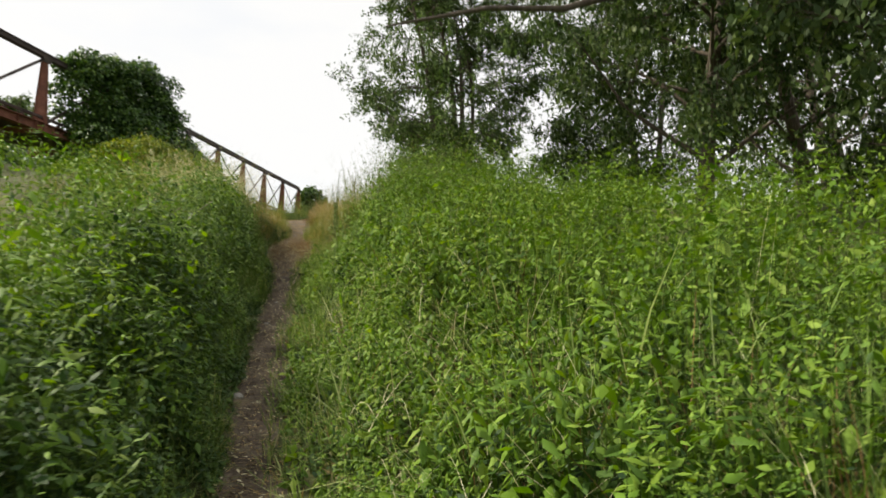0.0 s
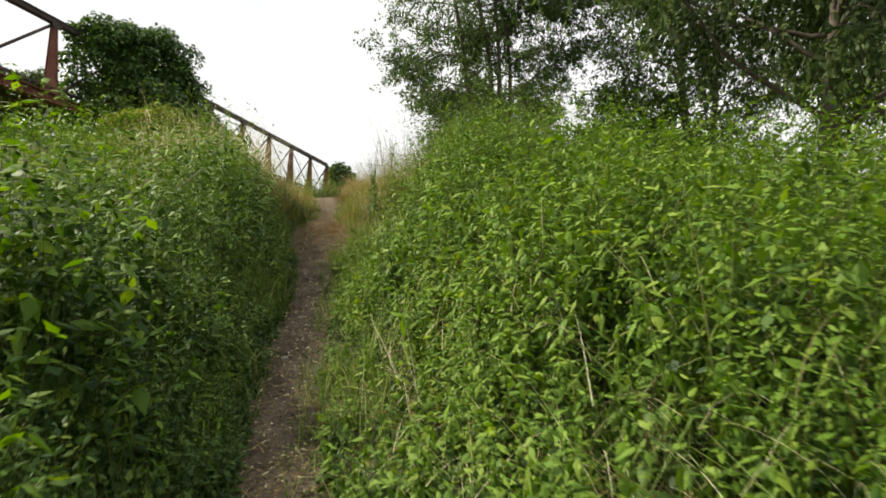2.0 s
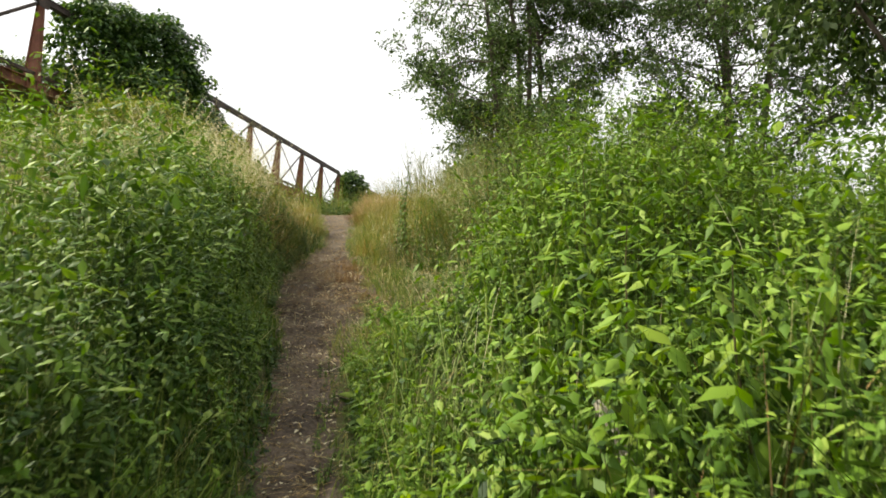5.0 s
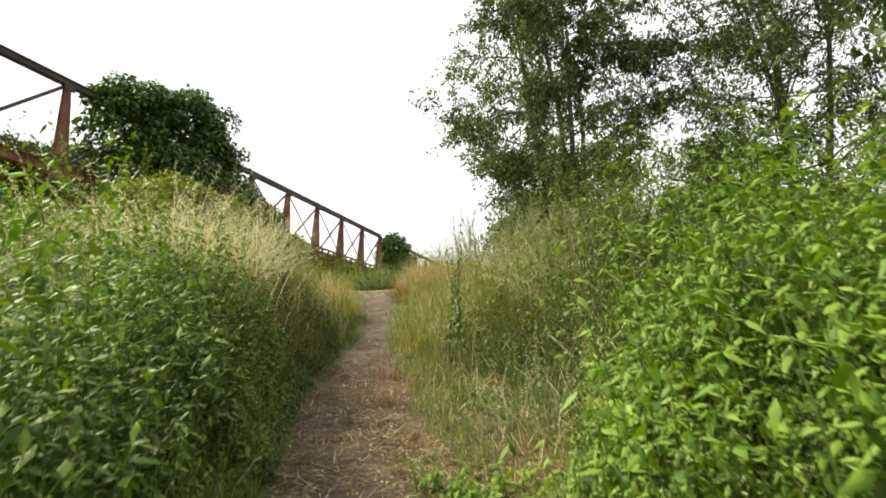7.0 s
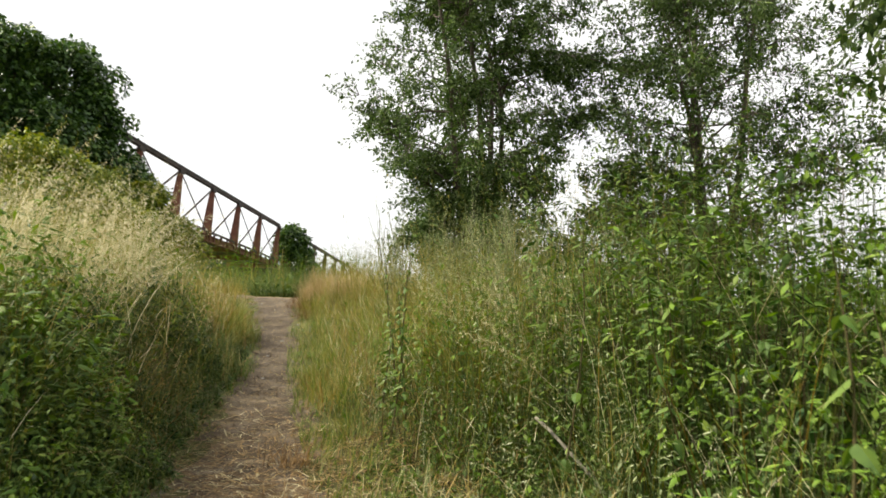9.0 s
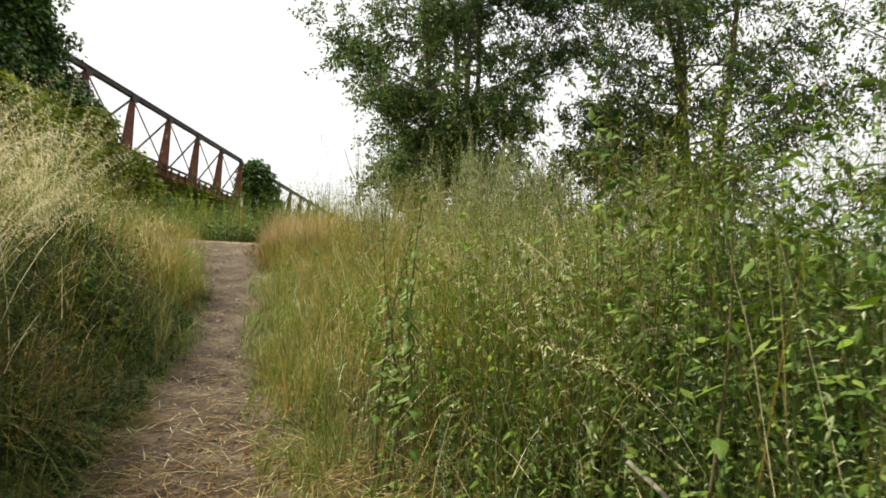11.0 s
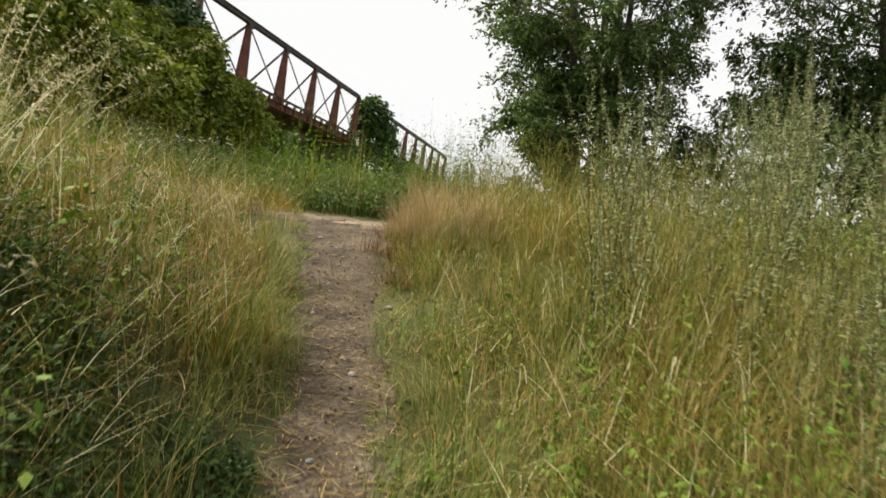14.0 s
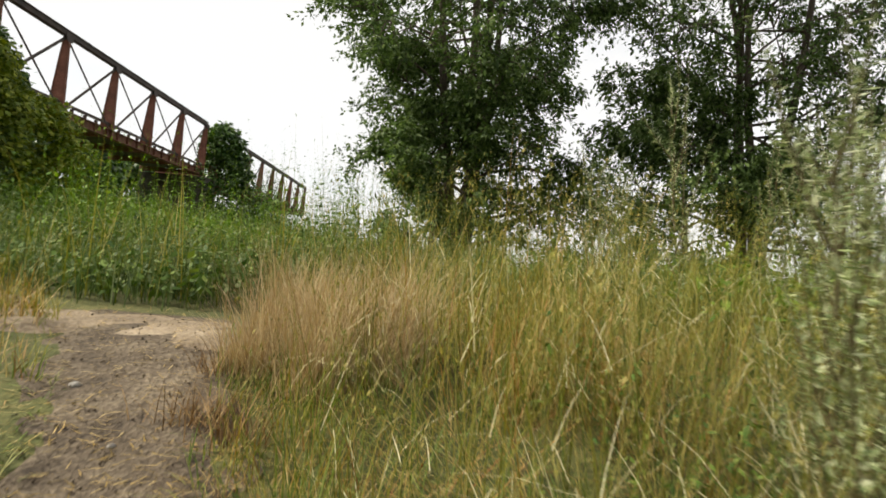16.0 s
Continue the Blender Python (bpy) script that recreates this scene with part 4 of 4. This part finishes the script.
# ---- trees ----
def build_tree(name, base, height, spread, label, leaves=26000, leaf=0.3, trunks=1, bare=0.22, limbs=16, weeping=0.3, category="tree", foliage=None, fan=0.2):
    """Stems that fan out, limbs, branchlets and twigs; the leaves sit in sprays along the twigs, with gaps between."""
    x, y = base
    top = tagged(new(name), label, category)
    top.location = (x, y, float(land(x, y)) - 0.1)
    starts, heads, lens, dens = [], [], [], []
    for tnum in range(trunks):
        a = 6.28 * tnum / trunks + rng.uniform(-0.5, 0.5)
        tilt = 0.06 if trunks == 1 else fan * rng.uniform(0.7, 1.2)
        tall = height * (0.95 if tnum == 0 else rng.uniform(0.7, 0.92))
        off = 0.3 * (trunks > 1)
        trunk = limb_path((off * math.cos(a), off * math.sin(a), 0), (math.cos(a) * tilt, math.sin(a) * tilt, 1), tall, 0.06, 12)
        r0 = height * 0.015 / math.sqrt(trunks)
        part("trunk", mesh_arrays("trunk", *tube(trunk, [r0 * (1.25 - 1.15 * i / 12) for i in range(13)], 9), M_BARK, True), top)
        count = max(1, limbs // trunks)
        for k in range(count):
            f = min(bare + (1 - bare) * (k + rng.uniform(0, 1)) / count, 0.99)
            i = min(int(f * 12), 11)
            p = trunk[i].lerp(trunk[i + 1], f * 12 - i)
            az_ = k * 2.4 + rng.uniform(-0.6, 0.6)
            rim = spread * float(np.interp(f, [0, 0.12, 0.4, 0.65, 0.85, 1.0], [0.75, 0.9, 1.0, 0.95, 0.7, 0.25])) * rng.uniform(0.6, 1.12)
            goal = Vector((math.cos(az_) * rim, math.sin(az_) * rim, p.z + rim * rng.uniform(0.15, 0.9)))
            reach = (goal - p).length
            lp = limb_path(p, goal - p, reach, 0.12, 7, sag=0.03)
            r1 = r0 * (1.15 - f) * 0.36 + 0.012 * height / 20
            wood = [tube(lp, [r1 * (1 - 0.9 * j / 7) for j in range(8)], 5)]
            thick = rng.uniform(0.7, 1.2)
            for j in range(2, 8):
                for _ in range(4 if j > 3 else 2):
                    h = Vector(rng.normal(0, 0.75, 3)) + (lp[j] - lp[j - 1]).normalized() * 1.0 + Vector((0, 0, 0.15 - 0.5 * weeping))
                    tw = limb_path(lp[j], h, spread * rng.uniform(0.12, 0.3), 0.22, 4, sag=weeping * 0.25)
                    r2 = 0.022 * height / 20
                    wood.append(tube(tw, [r2, r2 * 0.8, r2 * 0.55, r2 * 0.35, 0.004], 3))
                    own = thick * rng.uniform(0.45, 1.3)
                    for q in range(1, 5):
                        for _ in range(2):
                            starts.append(tuple(tw[q]))
                            heads.append(tuple((tw[q] - tw[q - 1]).normalized() * 0.8 + Vector(rng.normal(0, 0.6, 3))))
                            lens.append(spread * rng.uniform(0.05, 0.13))
                            dens.append(own)
            part("limb", mesh_arrays("limb", *join(wood), M_BARK, True), top)
    S, D, L, W = np.array(starts), np.array(heads), np.array(lens), np.array(dens)
    D /= np.linalg.norm(D, axis=1)[:, None]
    pick = rng.choice(len(S), leaves, p=W / W.sum())
    u = rng.uniform(0.05, 1.0, leaves)
    pos = S[pick] + D[pick] * (L[pick] * u)[:, None] + rng.normal(0, 0.35 * leaf, (leaves, 3))
    pos[:, 2] -= weeping * L[pick] * u ** 2 * 1.2
    pos[:, 2] = np.maximum(pos[:, 2], 0.3)
    head = np.arctan2(D[pick, 1], D[pick, 0]) - 1.57 + rng.normal(0, 0.9, leaves)
    r = rot_z(head) @ rot_x(rng.normal(-0.35 - 0.7 * weeping, 0.6, leaves)) @ rot_y(rng.normal(0, 0.7, leaves))
    part("crown", mesh_arrays("crown", *scatter(TREE_V, TREE_F, pos, r, leaf * rng.uniform(0.6, 1.3, leaves)), foliage or M_TREE), top)
    return top


build_tree("willow_tree", (-3.4, 52.0), 30.0, 7.0, "tall grey-green willow with several fanning stems", leaves=118000, leaf=0.235, limbs=96, trunks=4, bare=0.05, fan=0.09)
build_tree("willow_tree", (10.2, 51.0), 29.0, 7.6, "tall willow with several trunks and thin crown", leaves=76000, leaf=0.24, limbs=88, trunks=4, bare=0.07, fan=0.11)
build_tree("willow_tree", (23.0, 46.0), 27.0, 6.6, "tall dark willow at the wood's edge", leaves=25000, leaf=0.25, limbs=40, trunks=2, bare=0.08)
build_tree("willow_tree", (16.5, 36.0), 18.0, 5.0, "dark green tree behind the tall weeds", leaves=16000, leaf=0.22, limbs=34, bare=0.08)
near_tree = build_tree("overhanging_tree", (5.2, 16.8), 12.0, 4.2, "old overhanging tree with pinkish trunk and drooping branches", leaves=27000, leaf=0.18, limbs=34, weeping=0.7, bare=0.12, foliage=M_ALDER)
# its long low branch, with hanging sprays
o_ = near_tree.location
arm = [Vector(p) - o_ for p in ((4.75, 16.5, 8.9), (3.3, 14.8, 7.9), (1.8, 12.2, 6.5), (0.5, 10.7, 5.95), (-0.8, 9.0, 5.05))]
part("limb", mesh_arrays("limb", *tube(arm, [0.11, 0.085, 0.06, 0.04, 0.015], 7), M_BARK, True), near_tree)
pos_ = []
for _ in range(46):
    f = rng.uniform(0.6, 4.0)
    p = arm[int(min(f, 3.99))].lerp(arm[int(min(f, 3.99)) + 1], f % 1 if f < 4 else 1)
    ln = rng.uniform(0.4, 1.5)
    q = Vector(rng.normal(0, 0.25, 3))
    pos_ += [tuple(p + Vector((q.x * s, q.y * s, -ln * s))) for s in np.linspace(0.05, 1, 26)]
pos_ = np.array(pos_)
m_ = len(pos_)
part("spray", mesh_arrays("spray", *scatter(TREE_V * np.array([0.7, 1, 1]), TREE_F, pos_, rot_z(rng.uniform(0, 6.28, m_)) @ rot_x(rng.normal(-0.9, 0.4, m_)), rng.uniform(0.06, 0.12, m_)), M_TREE), near_tree)
build_tree("overhanging_tree", (9.5, 13.0), 12.0, 5.2, "old dark tree with low drooping branches", leaves=30000, leaf=0.22, limbs=34, weeping=0.7, bare=0.06, foliage=M_ALDER)
build_tree("overhanging_tree", (8.6, 19.5), 12.0, 4.8, "dark leafy tree at the wood edge", leaves=15000, leaf=0.2, limbs=34, weeping=0.5, bare=0.05, foliage=M_ALDER)
build_tree("willow_bush", (-4.8, 48.5), 8.0, 3.0, "low grey-green willow bush under the tall trees", leaves=20000, leaf=0.22, limbs=26, bare=0.03, category="bush")
build_tree("willow_bush", (6.0, 48.0), 9.0, 4.4, "low dark willow bush under the tall trees", leaves=24000, leaf=0.24, limbs=28, bare=0.03, category="bush")
build_tree("distant_tree", (-37.0, 46.0), 11.5, 4.0, "distant green tree beyond the bridge", leaves=12000, leaf=0.36, limbs=18, bare=0.1)


def build_bush(name, centre, lobes, label, n, leaf, material):
    """A dense bush: leaves lie thick over uneven lobes, with sprays that stand out, on crooked stems."""
    top = tagged(new(name), label, "bush")
    gz = float(land(centre[0], centre[1]))
    top.location = (centre[0], centre[1], gz)
    stems = []
    for (lx, ly, lz, a, b, c) in lobes:
        lp = limb_path((lx * 0.2, ly * 0.5, 0), (lx * 0.5, ly * 0.3, lz - gz), max(1.0, lz - gz), 0.08, 5)
        stems.append(tube(lp, [0.12, 0.1, 0.08, 0.06, 0.04, 0.02], 6))
    part("stems", mesh_arrays("stems", *join(stems), M_BARK, True), top)
    # many small rounded clumps stand out of each lobe
    cents, rads = [], []
    for (lx, ly, lz, a, b, c) in lobes:
        k = int(14 * (a * b + b * c + a * c) / 3) + 12
        q = rng.normal(0, 1, (k, 3))
        q /= np.linalg.norm(q, axis=1)[:, None]
        q[:, 2] = np.where(q[:, 2] < -0.55, -q[:, 2], q[:, 2])
        cents.append(np.array([lx, ly, lz - gz]) + q * np.array([a, b, c]) * rng.uniform(0.72, 0.92, (k, 1)))
        rads.append(rng.uniform(0.16, 0.34, k) * (a * b * c) ** (1 / 3))
    cents, rads = np.concatenate(cents), np.concatenate(rads)
    pick = rng.choice(len(cents), n, p=rads ** 2 / (rads ** 2).sum())
    d = rng.normal(0, 1, (n, 3))
    d /= np.linalg.norm(d, axis=1)[:, None]
    d[:, 2] = np.where(d[:, 2] < -0.3, -d[:, 2], d[:, 2])
    rad = rads[pick] * (1 - np.abs(rng.normal(0, 0.14, n)) + (rng.uniform(0, 1, n) > 0.98) * rng.uniform(0, 0.35, n))
    pos = cents[pick] + d * rad[:, None]
    pos[:, 2] = np.maximum(pos[:, 2], 0.1)
    out = np.arctan2(d[:, 1], d[:, 0]) - 1.57
    r = rot_z(out + rng.normal(0, 0.6, n)) @ rot_x(rng.normal(-0.6, 0.5, n)) @ rot_y(rng.normal(0, 0.4, n))
    part("crown", mesh_arrays("crown", *scatter(TREE_V * np.array([1.5, 1, 1.6]), TREE_F, pos, r, leaf * rng.uniform(0.6, 1.3, n)), material), top)
    return top


build_bush("ivy_thicket", (-20.4, 35.4), [(0.3, 0.9, 12.2, 2.2, 2.8, 2.9), (-0.2, -2.0, 12.1, 2.0, 2.3, 2.6), (-0.6, -2.6, 13.4, 1.2, 1.4, 1.3), (0.4, 2.4, 11.2, 2.2, 2.2, 2.4), (0.6, 0.8, 9.0, 2.8, 6.0, 2.8), (0.8, 4.6, 9.2, 1.5, 3.0, 2.2)],
           "dense dark green ivy thicket grown over the bridge", 72000, 0.2, M_IVY)
build_bush("ivy_bush", (-20.4, 70.6), [(0, 0, 11.7, 1.5, 1.9, 2.2), (0.3, 1.2, 10.2, 1.6, 2.2, 2.4)], "rounded dark green bush at the end of the span", 7000, 0.3, M_IVY)
build_bush("elder_bush", (-14.2, 26.5), [(0, 0, 6.4, 2.0, 2.6, 1.7), (0.5, 2.6, 5.9, 1.7, 2.0, 1.6), (-1.6, 3.4, 6.7, 1.9, 2.4, 2.0)], "yellow-green elder bush below the dark thicket", 36000, 0.12, M_BUSH)
build_bush("elder_bush", (-16.5, 34.5), [(0, 0, 7.4, 2.0, 3.0, 2.0), (0, 3.6, 7.0, 1.8, 2.4, 1.8)], "mid-green elder bush at the bridge foot", 20000, 0.15, M_BUSH)
# Added bushes, not known to stand here, close the bright gap under the deck.
for k, y in enumerate((26.0, 37.0, 48.0, 59.0, 70.0, 82.0)):
    build_bush("backing_bush", (-31.5, y), [(0, 0, 8.6, 2.6, 6.6, 3.9), (0.5, 3.0 * (-1) ** k, 10.6, 2.0, 3.8, 2.0)], "added dark bushes closing the gap under the bridge", 5200, 0.5, M_IVY)


# ---- single weeds that stand out ----
def broad_weed(tall, leaf, pairs):
    """A tall single weed: a jointed stem with large toothed leaves in pairs that hang from short stalks."""
    lp = limb_path((0, 0, 0), (rng.normal(0, 0.08), rng.normal(0, 0.08), 1), tall, 0.05, 8)
    stem = tube(lp, [0.009 * (1 - 0.75 * j / 8) for j in range(9)], 6)
    tv, tf = [(0, 0, 0)], []
    edge = [(0.0, 0.05), (0.2, 0.14), (0.26, 0.24), (0.23, 0.27), (0.27, 0.36), (0.22, 0.4), (0.235, 0.5), (0.175, 0.55), (0.17, 0.66), (0.11, 0.7), (0.1, 0.82), (0.0, 1.0)]
    for sgn in (1, -1):
        base = len(tv)
        tv += [(sgn * x, y, -0.18 * y * y - 0.25 * x) for x, y in edge]
        mid = len(tv)
        tv += [(0, y, -0.18 * y * y + 0.015) for x, y in edge]
        for k in range(len(edge) - 1):
            q = (base + k, base + k + 1, mid + k + 1), (base + k, mid + k + 1, mid + k)
            tf += [t if sgn > 0 else t[::-1] for t in q]
    tv, tf = np.array(tv, float), np.array(tf)
    pos, az_, size = [], [], []
    for k in range(pairs):
        f = 0.22 + 0.76 * k / max(1, pairs - 1)
        i = min(int(f * 8), 7)
        p = lp[i].lerp(lp[i + 1], f * 8 - i)
        for half in (0, math.pi):
            pos.append(tuple(p))
            az_.append(k * 1.57 + half + rng.normal(0, 0.25))
            size.append(leaf * (1.15 - 0.7 * f ** 2) * rng.uniform(0.8, 1.15))
    m = len(pos)
    r = rot_z(np.array(az_)) @ rot_x(rng.normal(-0.45, 0.25, m)) @ rot_y(rng.normal(0, 0.2, m))
    return mesh_arrays("stem", *stem, M_STEM, True), [mesh_arrays("leaf", *scatter(tv, tf, np.array(pos[k:k + 1]), r[k:k + 1], np.array(size[k:k + 1])), M_WEED) for k in range(m)]


def plant_broad(x, y, tall, leaf, pairs, label):
    stem, leaves = broad_weed(tall, leaf, pairs)
    top = tagged(new("broadleaf_weed"), label, "weed", "broadleaf weeds by the path")
    part("stem", stem, top)
    for me in leaves:
        part("leaf", me, top)
    top.location = (x, y, float(land(x, y)) - 0.01)


for x, y, tall in ((-3.3, 15.6, 1.65), (-3.22, 15.72, 1.5), (-3.38, 15.75, 1.35), (-3.18, 15.55, 1.2)):
    plant_broad(x, y, tall, 0.085, 19, "tall broad-leaved green weed close to the path")
for x, y, tall, leaf in ((-1.55, 11.6, 1.15, 0.16), (-1.25, 12.1, 1.3, 0.15), (-1.1, 11.2, 1.4, 0.16), (-1.2, 12.9, 1.45, 0.13), (-1.5, 12.6, 1.6, 0.15), (-1.55, 13.6, 1.3, 0.12), (-0.9, 9.3, 1.2, 0.14), (-0.6, 8.6, 1.1, 0.15),
                         (-1.1, 10.3, 1.4, 0.15), (-0.3, 7.4, 1.0, 0.14), (-2.2, 14.6, 1.7, 0.12), (-1.6, 15.2, 1.8, 0.13), (-4.1, 10.2, 1.5, 0.13), (-4.5, 11.2, 1.6, 0.13), (-3.6, 8.9, 1.3, 0.13), (0.2, 5.2, 0.8, 0.14), (0.7, 6.2, 0.9, 0.15)):
    plant_broad(x, y, tall, leaf, 8, "broad-leaved green nettle with toothed drooping leaves")


# ---- lying wood and stones ----
def rough_bar(a_, b_, r, name, material):
    lp = [Vector(a_).lerp(Vector(b_), k / 6) + Vector(rng.normal(0, 0.012, 3)) for k in range(7)]
    return mesh_arrays(name, *tube(lp, [r * (0.75 + 0.3 * rng.uniform()) for _ in range(7)], 7), material, True)


def lying(name, x0, y0, x1, y1, lift0, lift1, r, label, material=None):
    z0, z1 = float(land(x0, y0)) + lift0, float(land(x1, y1)) + lift1
    tagged(new(name, rough_bar((x0, y0, z0), (x1, y1, z1), r, name, material or M_DEADWOOD)), label, "branch")


lying("dead_branch", -1.05, 9.3, -0.75, 8.2, 0.45, 0.05, 0.035, "grey dead branch lying among the weeds")
lying("dead_branch", -2.3, 15.0, -1.7, 14.2, 0.5, 0.05, 0.013, "thin grey dead branch propped in the weeds")
lying("dead_branch", -1.9, 13.7, -1.2, 14.4, 0.05, 0.9, 0.012, "thin leaning dead stem beside the path")
lying("dead_branch", -5.6, 14.2, -6.3, 15.4, 0.05, 1.1, 0.012, "thin leaning dead stem in the dry grass")
lying("dead_branch", -3.2, 6.4, -4.0, 8.0, 0.2, 1.2, 0.010, "bundle of pale dead stems leaning over nettles")
lying("dead_branch", -3.35, 6.3, -4.0, 7.6, 0.2, 1.3, 0.009, "pale dead stem leaning over nettles")


for k in range(9):
    x, y = -2.75 - 0.09 * k + rng.normal(0, 0.1), 7.3 + rng.normal(0, 0.35)
    lying("dead_branch", x - rng.uniform(1.3, 1.9), y - rng.uniform(0.1, 0.5), x, y, 0.02, rng.uniform(1.1, 1.5), rng.uniform(0.004, 0.007), "pale dead stem leaning over the green nettles")


def stone(x, y, size, label):
    bm = bmesh.new()
    bmesh.ops.create_icosphere(bm, subdivisions=2, radius=1)
    for v in bm.verts:
        v.co *= 1 + 0.22 * noise.noise(v.co * 1.7 + Vector((x, y, 0)))
        v.co.z *= 0.55
    me = bm_mesh("stone", bm, M_STONE)
    ob = tagged(new("stone", me), label, "stone", "stones on the path")
    ob.matrix_basis = Matrix.Translation((x, y, float(land(x, y)) + size * 0.25)) @ Matrix.Rotation(rng.uniform(0, 6), 4, "Z") @ Matrix.Diagonal((size, size * 0.7, size, 1))


for x, y, s in ((-5.41, 19.81, 0.03), (-5.96, 20.6, 0.024), (-5.3, 18.9, 0.025), (-5.5, 20.9, 0.03), (-4.95, 17.7, 0.025), (-1.33, 5.3, 0.06), (-1.95, 7.6, 0.03), (-2.2, 8.6, 0.025), (-6.6, 22.4, 0.03), (-6.2, 21.9, 0.02), (-4.0, 13.9, 0.03), (-4.5, 14.6, 0.035)):
    stone(x, y, s, "small pale stone half sunk in the earth")


def tuft_mesh(n, tall, material=None, lean=0.5):
    root = np.stack([rng.normal(0, 0.09, n), rng.normal(0, 0.06, n), np.zeros(n)], -1)
    return mesh_arrays("grass_tuft", *blades(root, np.abs(rng.normal(lean, 0.35, n)), tall * rng.uniform(0.5, 1.2, n), rng.uniform(0.002, 0.006, n), rng.uniform(0, 6.28, n), rng.uniform(0.2, 1.0, n)), material or M_THATCH)


plant_many("grass_tuft", [tuft_mesh(160, 0.22), tuft_mesh(130, 0.3)], [(-5.95, 22.15), (-5.75, 22.0), (-6.0, 22.7), (-5.6, 21.4), (-3.9, 15.2), (-3.6, 14.2)], "brown withered grass tuft at the path edge", "grass", "withered tufts")

plant_many("wispy_grass", [tuft_mesh(420, 0.62, M_WISP, 0.15), tuft_mesh(380, 0.5, M_WISP, 0.2)],
           [(-5.75, 23.0), (-5.55, 23.2), (-5.6, 22.75), (-5.4, 22.95), (-5.3, 23.3), (-5.75, 23.35), (-5.5, 22.5), (-5.2, 22.7), (-5.1, 23.05), (-5.85, 22.7)],
           "soft pale brown wispy grass beside the track", "grass", "wispy grass at the path head", 0.8, 1.2)

# ---- masonry assumed under the bridge end; its dark stone fills the bright gap ----
foot = tagged(new("stone_abutment"), "assumed stone abutment at the bridge end, dark to fill the gap", "abutment")
foot.location = (-23.0, 69.4, 4.4)
courses = 12
for k in range(courses):
    bm = bmesh.new()
    w = 4.6 - 0.03 * k + (0.25 if k == courses - 1 else 0)
    box_bm(bm, (0, -1.6, 0.22 + k * 0.445), (0, 1.6, 0.22 + k * 0.445), w, 0.43)
    part("coping" if k == courses - 1 else "stone_course", bm_mesh("stone_course", bm, M_DARKSTONE, 0.025), foot)

# ---- more mugwort standing over the dry grass ----
for x, y in beside(14, 1.6, 3.8, 17.5, 22.0, 1) + beside(10, 2.2, 4.6, 21.0, 25.0, 1):
    plant_mugwort(x, y, rng.uniform(1.0, 1.35))
